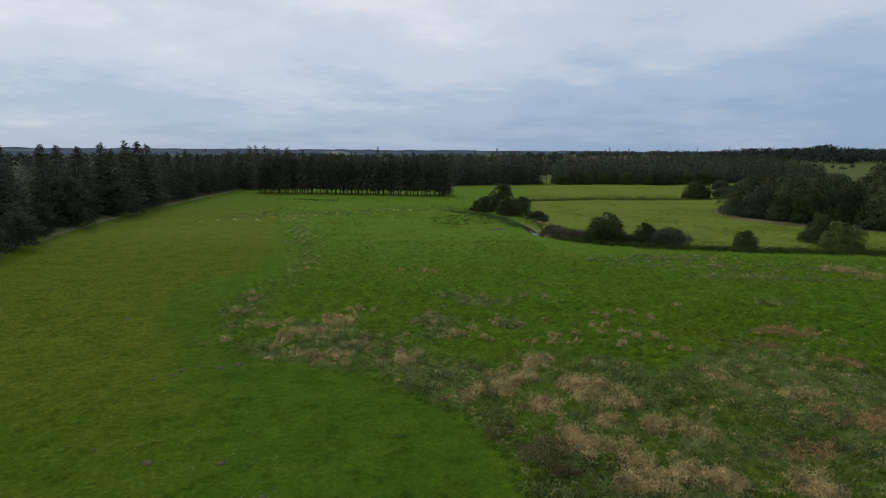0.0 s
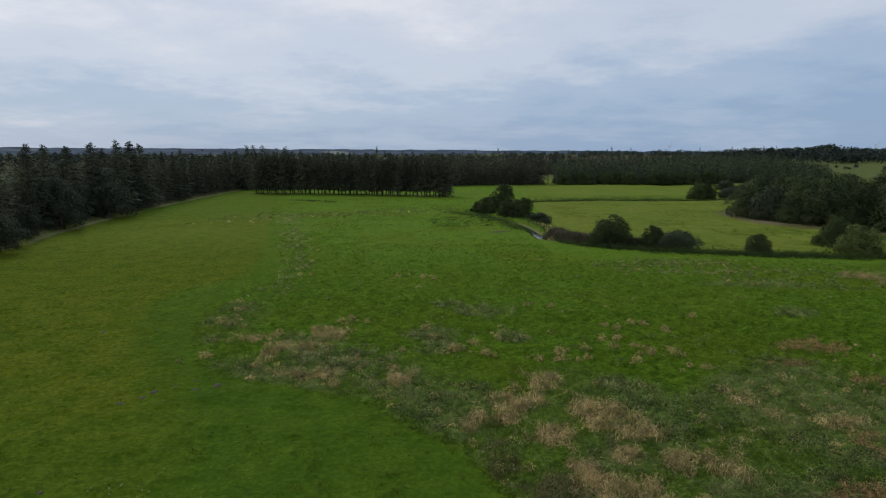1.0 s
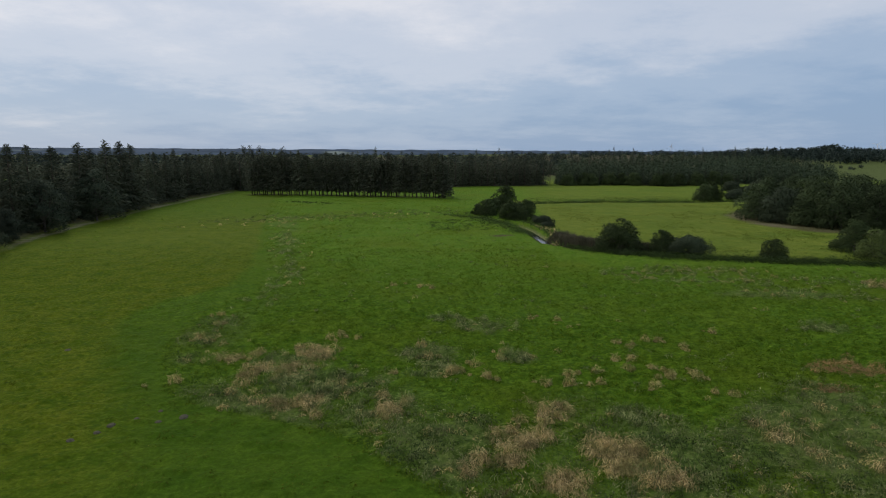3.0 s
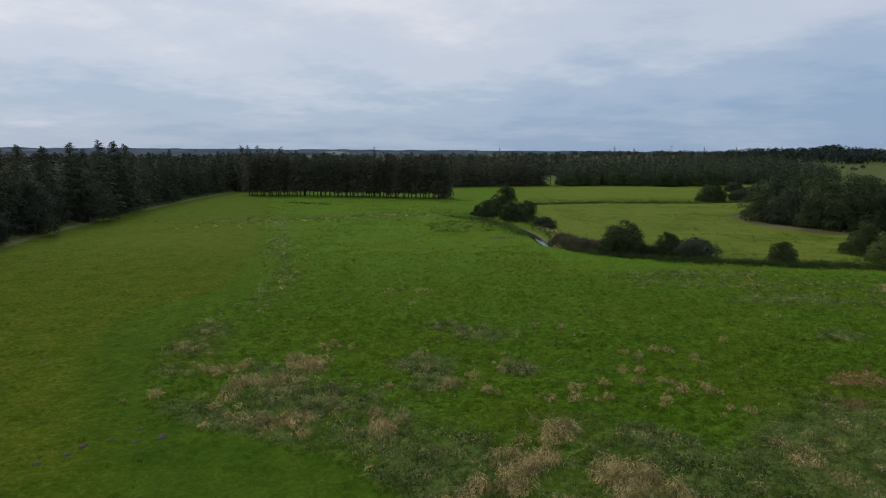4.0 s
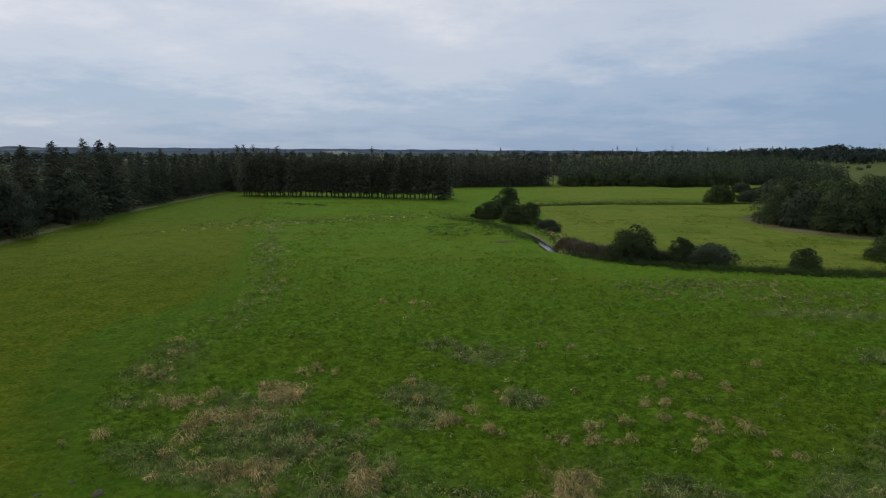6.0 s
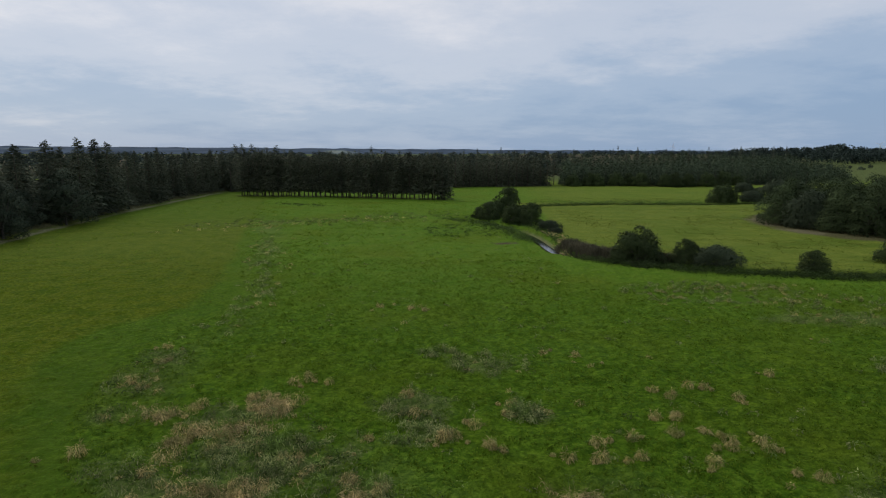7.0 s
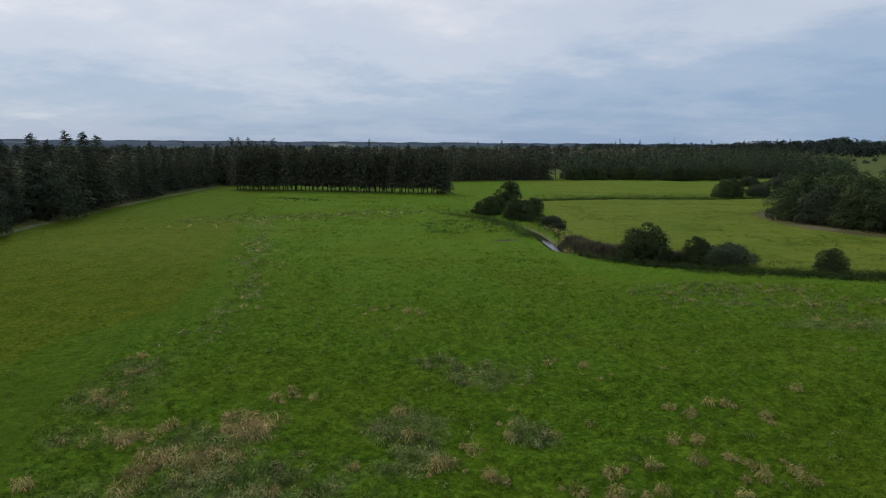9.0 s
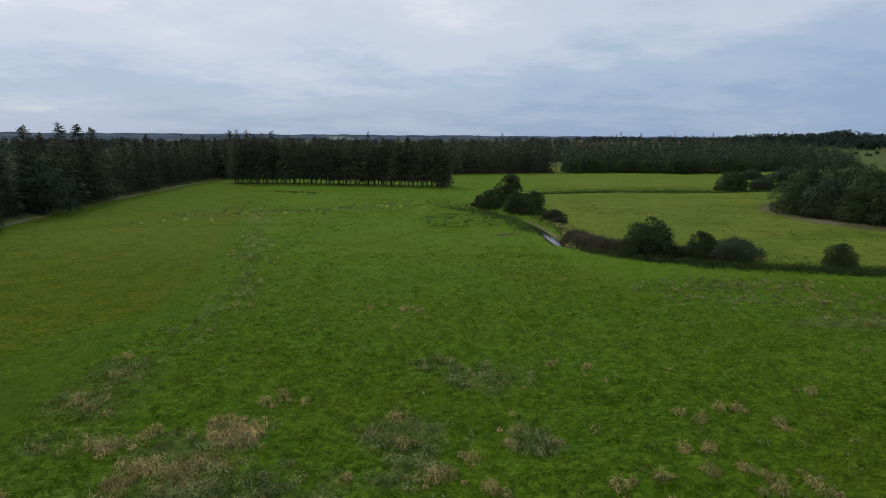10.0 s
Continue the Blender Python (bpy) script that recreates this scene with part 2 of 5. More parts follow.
def blend(nt, fac, a, b, mode="MIX"):
    n = nt.nodes.new("ShaderNodeMixRGB")
    n.blend_type = mode
    for i, v in enumerate((fac, a, b)):
        if isinstance(v, (int, float)):
            n.inputs[i].default_value = v
        elif isinstance(v, tuple):
            n.inputs[i].default_value = (*v, 1)
        else:
            nt.links.new(v, n.inputs[i])
    return n.outputs[0]


def times(nt, a, b, op="MULTIPLY"):
    n = nt.nodes.new("ShaderNodeMath")
    n.operation = op
    for i, v in enumerate((a, b)):
        if isinstance(v, (int, float)):
            n.inputs[i].default_value = v
        else:
            nt.links.new(v, n.inputs[i])
    return n.outputs[0]


def relief(nt, bsdf, height, strength, distance):
    n = nt.nodes.new("ShaderNodeBump")
    n.inputs["Strength"].default_value, n.inputs["Distance"].default_value = strength, distance
    nt.links.new(height, n.inputs["Height"])
    nt.links.new(n.outputs[0], bsdf.inputs["Normal"])


def attribute(nt, name):
    n = nt.nodes.new("ShaderNodeAttribute")
    n.attribute_name = name
    return n.outputs["Fac"]


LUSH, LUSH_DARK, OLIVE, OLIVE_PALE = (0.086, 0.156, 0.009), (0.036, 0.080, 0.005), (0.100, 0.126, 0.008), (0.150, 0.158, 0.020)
STRAW_DARK, SEDGE, SEDGE_PALE = (0.14, 0.112, 0.050), (0.056, 0.088, 0.020), (0.150, 0.172, 0.064)


def ground_material():
    m, nt, b = material("meadow_ground", 0.95, 0.03)
    mown, rough, dry, bare, pasture, track, grazed, short, meagre = (attribute(nt, a) for a in ("mown", "rough", "dry", "bare", "pasture", "track", "grazed", "short", "meagre"))
    big, mid = tex_noise(nt, 0.07, 3), tex_noise(nt, 0.45, 4)
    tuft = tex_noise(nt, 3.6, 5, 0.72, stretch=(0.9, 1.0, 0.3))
    fine = tex_noise(nt, 5.0, 5, 0.65, stretch=(1, 1, 0.3))
    blades = tex_noise(nt, 24, 3, 0.7)
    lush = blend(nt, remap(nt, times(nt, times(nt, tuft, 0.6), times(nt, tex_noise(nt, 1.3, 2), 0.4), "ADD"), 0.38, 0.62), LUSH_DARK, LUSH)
    lush = blend(nt, times(nt, grazed, 0.75), lush, blend(nt, remap(nt, mid, 0.35, 0.65), (0.080, 0.162, 0.012), (0.120, 0.192, 0.019)))
    lush = blend(nt, times(nt, remap(nt, tuft, 0.50, 0.72), 0.45), lush, (0.135, 0.185, 0.018))
    lush = blend(nt, times(nt, remap(nt, big, 0.48, 0.70), 0.5), lush, OLIVE)
    olive = blend(nt, remap(nt, mid, 0.32, 0.68), (0.058, 0.098, 0.004), OLIVE)
    olive = blend(nt, times(nt, remap(nt, tuft, 0.50, 0.70), 0.5), olive, OLIVE_PALE)
    olive = blend(nt, times(nt, remap(nt, tuft, 0.46, 0.30), 0.5), olive, (0.048, 0.088, 0.004))
    spots = tex_noise(nt, 1.9, 2, 0.5, stretch=(1, 1.2, 0.1))
    olive = blend(nt, times(nt, remap(nt, spots, 0.57, 0.66), 0.45), olive, (0.030, 0.072, 0.006))
    field = blend(nt, remap(nt, mid, 0.3, 0.7), (0.108, 0.150, 0.017), (0.164, 0.196, 0.027))
    field = blend(nt, times(nt, remap(nt, tuft, 0.48, 0.7), 0.4), field, (0.188, 0.206, 0.046))
    field = blend(nt, times(nt, remap(nt, tex_noise(nt, 0.12, 4, 0.6, stretch=(0.5, 1, 1)), 0.46, 0.62), 0.5), field, (0.084, 0.138, 0.015))
    cropped = blend(nt, remap(nt, mid, 0.3, 0.7), (0.039, 0.086, 0.006), (0.064, 0.116, 0.009))
    lush = blend(nt, times(nt, short, 0.85), lush, cropped)
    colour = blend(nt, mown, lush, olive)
    streak = tex_noise(nt, 0.3, 4, 0.6, stretch=(0.4, 1, 1))
    field = blend(nt, times(nt, remap(nt, streak, 0.54, 0.68), 0.4), field, (0.074, 0.118, 0.015))
    colour = blend(nt, pasture, colour, field)
    colour = blend(nt, meagre, colour, blend(nt, remap(nt, mid, 0.3, 0.7), (0.074, 0.098, 0.026), (0.108, 0.128, 0.040)))
    coarse = blend(nt, remap(nt, times(nt, tuft, tex_noise(nt, 1.0, 2), "ADD"), 0.84, 1.14), SEDGE, SEDGE_PALE)
    coarse = blend(nt, times(nt, remap(nt, fine, 0.52, 0.7), 0.7), coarse, STRAW_DARK)
    colour = blend(nt, times(nt, rough, 0.5), colour, coarse)
    straw = blend(nt, remap(nt, fine, 0.35, 0.65), (0.085, 0.072, 0.032), (0.22, 0.172, 0.080))
    colour = blend(nt, times(nt, dry, 0.45), colour, straw)
    colour = blend(nt, bare, colour, blend(nt, remap(nt, fine, 0.3, 0.7), (0.055, 0.042, 0.028), (0.12, 0.095, 0.06)))
    colour = blend(nt, track, colour, blend(nt, remap(nt, fine, 0.3, 0.7), (0.17, 0.140, 0.090), (0.31, 0.265, 0.180)))
    dapple = blend(nt, 1.0, blend(nt, remap(nt, fine, 0.25, 0.75), (0.72, 0.72, 0.70), (1.26, 1.26, 1.22)),
                   blend(nt, remap(nt, blades, 0.2, 0.8), (0.70, 0.70, 0.70), (1.28, 1.28, 1.28)), "MULTIPLY")
    lumps = blend(nt, remap(nt, tuft, 0.36, 0.64), (0.84, 0.85, 0.84), (1.20, 1.19, 1.18))
    lumps = blend(nt, times(nt, times(nt, short, pasture, "MAXIMUM"), 0.25), lumps, (1.0, 1.0, 1.0))
    colour = blend(nt, 1.0, colour, lumps, "MULTIPLY")
    colour = blend(nt, 1.0, colour, dapple, "MULTIPLY")
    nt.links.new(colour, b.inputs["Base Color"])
    height = times(nt, times(nt, fine, 0.7), times(nt, blades, 0.3), "ADD")
    relief(nt, b, height, 1.0, 0.13)
    return m


def leaf_material(name, dark, light, rough=0.65, spec=0.25, tree_shift=0.25, through_light=0.2, fresh=None, patchy=(0.55, 0.7, 1.25)):
    """Foliage that varies from leaf to leaf and from plant to plant."""
    m, nt, b = material(name, rough, spec)
    island = nt.nodes.new("ShaderNodeNewGeometry").outputs["Random Per Island"]
    plant = nt.nodes.new("ShaderNodeObjectInfo").outputs["Random"]
    colour = blend(nt, island, dark, light)
    if fresh:
        colour = blend(nt, times(nt, remap(nt, tex_noise(nt, 0.8, 3, 0.6), 0.48, 0.62), 0.75), colour, blend(nt, island, tuple(0.4 * c for c in fresh), fresh))
    lo, hi = 1 - tree_shift, 1 + tree_shift
    colour = blend(nt, 1.0, colour, blend(nt, plant, (lo, lo, lo), (hi, hi, hi * 0.95)), "MULTIPLY")
    shade = nt.nodes.new("ShaderNodeVectorMath")
    shade.operation = "SCALE"
    nt.links.new(colour, shade.inputs[0])
    nt.links.new(times(nt, attribute(nt, "tree"), 1.0, "ADD"), shade.inputs["Scale"])
    colour = shade.outputs[0]
    size, low, high = patchy
    patch = tex_noise(nt, size, 3)
    colour = blend(nt, 1.0, colour, blend(nt, remap(nt, patch, 0.35, 0.65), (low, low * 1.02, low), (high, high * 0.98, high * 0.93)), "MULTIPLY")
    nt.links.new(colour, b.inputs["Base Color"])
    glow = nt.nodes.new("ShaderNodeBsdfTranslucent")
    nt.links.new(colour, glow.inputs[0])
    mix = nt.nodes.new("ShaderNodeMixShader")
    mix.inputs[0].default_value = through_light
    nt.links.new(b.outputs[0], mix.inputs[1])
    nt.links.new(glow.outputs[0], mix.inputs[2])
    nt.links.new(mix.outputs[0], nt.nodes["Material Output"].inputs[0])
    return m


def bark_material(name, dark, light):
    m, nt, b = material(name, 0.9, 0.1)
    grain = tex_noise(nt, 9, 5, 0.65, stretch=(1, 1, 0.15))
    nt.links.new(blend(nt, remap(nt, grain, 0.3, 0.7), dark, light), b.inputs["Base Color"])
    relief(nt, b, grain, 0.7, 0.04)
    return m


GROUND = ground_material()
SPRUCE = leaf_material("spruce_needles", (0.052, 0.066, 0.046), (0.104, 0.115, 0.076), 0.85, 0.05, fresh=(0.118, 0.120, 0.080))
PINE = leaf_material("pine_needles", (0.030, 0.043, 0.030), (0.080, 0.094, 0.062), 0.85, 0.05)
PLANTATION = leaf_material("young_spruce_needles", (0.030, 0.046, 0.030), (0.068, 0.088, 0.050), 0.85, 0.05)
ALDER = leaf_material("alder_leaves", (0.036, 0.053, 0.025), (0.066, 0.087, 0.038), 0.85, 0.04, tree_shift=0.3, patchy=(0.3, 0.62, 1.4))
WILLOW = leaf_material("willow_leaves", (0.038, 0.052, 0.032), (0.064, 0.080, 0.048), 0.85, 0.05)
THORN = leaf_material("hawthorn_leaves", (0.038, 0.056, 0.023), (0.072, 0.096, 0.038), 0.85, 0.04)
# a little blue mixed into the leaf colour for the haze at this distance
HAZED_LEAVES = leaf_material("hazed_wood_leaves", (0.032, 0.048, 0.042), (0.060, 0.080, 0.064), 0.9, 0.05)
REED = leaf_material("reed_stems", (0.062, 0.058, 0.040), (0.120, 0.110, 0.076), 0.9, 0.05, through_light=0.35)
HERB = leaf_material("ditch_herbs", (0.038, 0.066, 0.018), (0.076, 0.112, 0.032), 0.8, 0.08, through_light=0.3)
STRAW_BLADES = leaf_material("dry_grass_blades", (0.20, 0.148, 0.070), (0.86, 0.67, 0.345), 0.9, 0.05, through_light=0.4, patchy=(1.3, 0.6, 1.3), fresh=(0.36, 0.34, 0.125))
WITHERED_BLADES = leaf_material("withered_sedge_blades", (0.050, 0.045, 0.020), (0.30, 0.25, 0.12), 0.9, 0.05, through_light=0.4)
TUSSOCK_BLADES = leaf_material("half_dead_blades", (0.14, 0.104, 0.046), (0.86, 0.69, 0.32), 0.9, 0.05, through_light=0.45, patchy=(1.6, 0.7, 1.25), fresh=(0.36, 0.36, 0.125))
RUST_BLADES = leaf_material("rust_grass_blades", (0.26, 0.155, 0.070), (0.80, 0.50, 0.25), 0.9, 0.05, through_light=0.4)
SEDGE_BLADES = leaf_material("sedge_blades", (0.062, 0.090, 0.032), (0.38, 0.39, 0.175), 0.9, 0.05, through_light=0.4, patchy=(1.0, 0.5, 1.5), fresh=(0.18, 0.31, 0.055))
GRASS_BLADES = leaf_material("meadow_grass_blades", (0.066, 0.128, 0.008), (0.150, 0.214, 0.021), 0.9, 0.04, through_light=0.4, patchy=(1.2, 0.68, 1.25))
OLIVE_BLADES = leaf_material("mown_grass_blades", (0.044, 0.077, 0.005), (0.158, 0.172, 0.022), 0.9, 0.04, through_light=0.4)
PASTURE_BLADES = leaf_material("pasture_grass_blades", (0.086, 0.124, 0.014), (0.230, 0.250, 0.046), 0.9, 0.04, through_light=0.4)
BARK = bark_material("spruce_bark", (0.045, 0.036, 0.030), (0.13, 0.105, 0.085))
GREY_BARK = bark_material("alder_bark", (0.05, 0.045, 0.038), (0.14, 0.125, 0.105))


def water_material():
    m, nt, b = material("brook_water", 0.08, 0.5)
    b.inputs["Base Color"].default_value = (0.022, 0.024, 0.018, 1)
    b.inputs["IOR"].default_value = 1.33
    relief(nt, b, tex_noise(nt, 3.5, 3), 0.15, 0.03)
    return m


def hill_material():
    m, nt, b = material("hazed_hills", 0.95, 0.05)
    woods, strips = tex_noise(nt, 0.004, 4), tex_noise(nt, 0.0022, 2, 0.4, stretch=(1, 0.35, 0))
    # the haze over the distance is painted into the woods as blue-grey
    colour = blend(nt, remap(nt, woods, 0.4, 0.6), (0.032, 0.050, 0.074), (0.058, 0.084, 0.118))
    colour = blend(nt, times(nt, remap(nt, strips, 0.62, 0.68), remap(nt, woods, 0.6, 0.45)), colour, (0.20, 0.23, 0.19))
    nt.links.new(colour, b.inputs["Base Color"])
    return m


def paint_material(name, colour):
    m, nt, b = material(name, 0.5, 0.4)
    n = tex_noise(nt, 0.3, 3)
    nt.links.new(blend(nt, n, colour, tuple(0.9 * c for c in colour)), b.inputs["Base Color"])
    return m


WATER, HILL, WHITE = water_material(), hill_material(), paint_material("turbine_white", (0.8, 0.8, 0.8))


# ---- mesh helpers ----
def mesh_of(name, verts, faces, mat, smooth_faces=False, normals=None):
    """A mesh from arrays: verts (n, 3) and faces (m, 3 or 4); foliage brings its own rounded normals."""
    verts, faces = np.asarray(verts, np.float32), np.asarray(faces, np.int32)
    me = bpy.data.meshes.new(name)
    me.vertices.add(len(verts))
    me.vertices.foreach_set("co", verts.ravel())
    k = faces.shape[1]
    me.loops.add(faces.size)
    me.loops.foreach_set("vertex_index", faces.ravel())
    me.polygons.add(len(faces))
    me.polygons.foreach_set("loop_start", np.arange(0, faces.size, k, dtype=np.int32))
    me.polygons.foreach_set("use_smooth", np.full(len(faces), smooth_faces or normals is not None))
    me.materials.append(mat)
    me.update(calc_edges=True)
    me.validate()
    if normals is not None:
        me.attributes.new("custom_normal", "FLOAT_VECTOR", "POINT").data.foreach_set("vector", np.asarray(normals, np.float32).ravel())
        me.update()
    return me


def joined(pieces):
    """Several (verts, faces) as one."""
    vs, fs, n = [], [], 0
    for v, f in pieces:
        vs.append(v)
        fs.append(np.asarray(f) + n)
        n += len(v)
    return np.concatenate(vs), np.concatenate(fs)


def part(name, data, mat, parent, label=""):
    ob = new(name, mesh_of(name, data[0], data[1], mat, normals=data[2] if len(data) > 2 else None))
    ob.parent = parent
    return tagged(ob, label)


def tube(points, radii, sides=7):
    """A tapered tube along points."""
    pts = [np.array(p, float) for p in points]
    verts, faces = [], []
    for i, (p, r) in enumerate(zip(pts, radii)):
        d = pts[min(i + 1, len(pts) - 1)] - pts[max(i - 1, 0)]
        d = d / (np.linalg.norm(d) + 1e-9)
        a = np.cross(d, (1, 0, 0) if abs(d[0]) < 0.8 else (0, 1, 0))
        a /= np.linalg.norm(a)
        c = np.cross(d, a)
        for s in range(sides):
            w = 2 * math.pi * s / sides
            verts.append(p + r * (a * math.cos(w) + c * math.sin(w)))
    for i in range(len(pts) - 1):
        for s in range(sides):
            q, w = i * sides + s, i * sides + (s + 1) % sides
            faces += [(q, w, w + sides), (q, w + sides, q + sides)]
    return np.array(verts), np.array(faces)


def unit(v):
    return v / (np.linalg.norm(v, axis=-1, keepdims=True) + 1e-9)


def diamonds(base, way, side, length, width, sag, out=None, soft=0.7):
    """Small bent leaves or sprays: four corners each, two triangles; out rounds their shading towards the plant's surface."""
    n = len(base)
    length, width, sag = (np.broadcast_to(np.asarray(a, float), (n,))[:, None] for a in (length, width, sag))
    down = np.array((0, 0, -1.0))
    mid = base + way * length * 0.45 + down * sag * 0.25
    v = np.stack([base, mid - side * width * 0.5 + down * sag * 0.15, base + way * length + down * sag, mid + side * width * 0.5 + down * sag * 0.15], 1)
    i = np.arange(n)[:, None] * 4
    f = np.concatenate([i + (0, 1, 2), i + (0, 2, 3)], 0)
    if out is None:
        return v.reshape(-1, 3), f
    face = unit(np.cross(v[:, 1] - v[:, 0], v[:, 2] - v[:, 0]))
    turned = (face * out).sum(1) < 0
    v[turned] = v[turned][:, (0, 3, 2, 1)]
    face[turned] *= -1
    return v.reshape(-1, 3), f, np.repeat(unit(soft * unit(out) + (1 - soft) * face), 4, 0)


def conifer_crown(rng, height, radius, bare, step=0.5, per=8, sprays=6, blunt=0.75, bulk=1.0, soft=0.3):
    """Whorls of drooping branches, each a row of needle sprays; a ragged outline and a bare leader."""
    base, way, length, width, sag = [], [], [], [], []
    z = bare
    while z < height - 0.25:
        u = (z - bare) / (height - bare)
        reach = radius * min(1, (1 - u) ** blunt * 1.05) * (0.72 + 0.28 * min(1, u * 5 + 0.4))
        n = max(5, int(per * (0.5 + 0.5 * (1 - u)) + rng.integers(0, 2)))
        start = rng.random() * 6.28
        for k in range(n):
            a = start + 6.283 * k / n + rng.normal(0, 0.25)
            r = max(min(0.45, 0.14 + 2.6 * (1 - u)), reach * rng.uniform(0.66, 1.2))
            out = np.array((math.cos(a), math.sin(a), 0.25 * u + 0.75 * max(0.0, u - 0.75) * 4 * 0.6 - 0.16 + rng.normal(0, 0.08)))
            lateral = np.array((-math.sin(a), math.cos(a), 0))
            zz = z + rng.normal(0, step * 0.3)
            for s in range(sprays):
                t = 0.22 + 0.78 * (s + rng.random() * 0.7) / sprays
                base.append(np.array((0, 0, zz)) + out * r * t * 0.82 + np.array((0, 0, -0.10 * r * t * t)) + lateral * rng.normal(0, 0.16 * r))
                w = out + lateral * rng.normal(0, 0.55) + np.array((0, 0, rng.normal(-0.12, 0.15)))
                way.append(w)
                length.append((0.34 + 0.11 * r) * rng.uniform(0.8, 1.4) * bulk * (1 - 0.55 * u ** 6))
                width.append((0.13 + 0.05 * r) * rng.uniform(0.7, 1.3) * bulk)
                sag.append(rng.uniform(0.02, 0.22))
        z += step * rng.uniform(0.8, 1.2) * (1 - 0.35 * u)
    for k in range(40):
        base.append(np.array((0, 0, height - 2.3 + 0.053 * k)))
        way.append(np.array((rng.normal(0, 0.75), rng.normal(0, 0.75), 0.75)))
        length.append(0.80 - 0.0125 * k)
        width.append(0.27 - 0.0035 * k)
        sag.append(0.08)
    way = unit(np.array(way))
    side = unit(np.cross(way, (0, 0, 1.0)) + 0.6 * rng.normal(size=way.shape))
    base = np.array(base)
    out = unit(base * (1, 1, 0)) + np.array((0, 0, 0.55))
    return diamonds(base, way, side, np.array(length), np.array(width), np.array(sag), out, soft)


def conifer_trunk(rng, height, foot):
    bend = rng.normal(0, 0.06, 2)
    zs = (-0.3, 0.25, height * 0.35, height * 0.7, height * 0.98)
    return tube([(bend[0] * z / height * 2, bend[1] * z / height * 2, z) for z in zs], [foot * 1.35, foot, foot * 0.72, foot * 0.38, 0.015], 7)


def leaf_crown(rng, blobs, leaves, size):
    """Leaves in lumpy shells round several centres: blobs of (x, y, z, r, squash)."""
    blobs = np.array(blobs)
    share = blobs[:, 3] ** 2
    pick = rng.choice(len(blobs), leaves, p=share / share.sum())
    b = blobs[pick]
    d = unit(rng.normal(size=(leaves, 3)))
    d[:, 2] = np.where(d[:, 2] < -0.35, -d[:, 2], d[:, 2])
    r = b[:, 3:4] * np.where(rng.random((leaves, 1)) < 0.16, rng.uniform(1.0, 1.3, (leaves, 1)), rng.uniform(0.80, 1.04, (leaves, 1)))
    lump = 1 + 0.16 * np.sin(5 * d[:, :1] + pick[:, None]) * np.cos(4 * d[:, 1:2] + 2 * pick[:, None])
    p = b[:, :3] + d * r * lump * np.stack([np.ones(leaves), np.ones(leaves), b[:, 4]], 1)
    keep = p[:, 2] > 0.05
    whole = blobs[:, :3].mean(0) * (1, 1, 0.5)
    out = unit(0.55 * d + unit(p - whole) * (1, 1, 1.15))[keep]
    p, d = p[keep], d[keep]
    n = len(p)
    way = unit(np.cross(d, rng.normal(size=(n, 3))) + 0.3 * d + np.array((0, 0, -0.15)))
    side = unit(np.cross(way, d) + 0.45 * rng.normal(size=(n, 3)))
    return diamonds(p, way, side, size * rng.uniform(0.7, 1.4, n), size * rng.uniform(0.5, 0.95, n), size * 0.15, out, 0.75)


def limbs(rng, stem_top, blobs, foot):
    pieces = []
    for x, y, z, r, _ in blobs:
        s = np.array((0, 0, stem_top * rng.uniform(0.5, 1.0)))
        e = np.array((x, y, z))
        m = (s + e) / 2 + rng.normal(0, 0.12, 3) + (0, 0, 0.08 * abs(z - stem_top))
        pieces.append(tube([s, m, e], [foot * 0.55, foot * 0.36, foot * 0.12], 5))
    return joined(pieces)


def scatter_blades(rng, x, y, blades, height, spread, width, lean=0.8, arch=0.5):
    """Tufts of arched blades on the ground: two-segment blades, three triangles each."""
    n = len(x)
    z = terrain(x, y)
    i = np.repeat(np.arange(n), blades)
    m = len(i)
    h = np.broadcast_to(height, (n,))[i] * rng.uniform(0.55, 1.15, m)
    s = np.broadcast_to(spread, (n,))[i]
    a = rng.uniform(0, 6.283, m)
    r = s * np.sqrt(rng.random(m))
    foot = np.stack([x[i] + 0.55 * r * np.cos(a), y[i] + 0.55 * r * np.sin(a), z[i] - 0.03], 1)
    out = np.stack([np.cos(a), np.sin(a), np.zeros(m)], 1)
    b = a + rng.normal(1.57, 0.5, m)
    side = np.stack([np.cos(b), np.sin(b), np.zeros(m)], 1) * np.broadcast_to(width, (n,))[i][:, None] * 0.5
    k = lean * rng.uniform(0.3, 1.2, m)[:, None] * (r / np.maximum(s, 1e-6) * 0.8 + 0.3)[:, None]
    up = np.array((0, 0, 1.0))
    h = h[:, None]
    mid = foot + up * h * (0.74 - 0.12 * k) + out * h * k * 0.42
    tip = foot + up * h * np.clip(1 - arch * 0.55 * k, 0.18, 1) + out * h * k
    v = np.stack([foot - side, foot + side, mid + side * 0.8, mid - side * 0.8, tip], 1).reshape(-1, 3)
    j = np.arange(m)[:, None] * 5
    f = np.concatenate([j + (0, 1, 2), j + (0, 2, 3), j + (3, 2, 4)], 0)
    return v, f


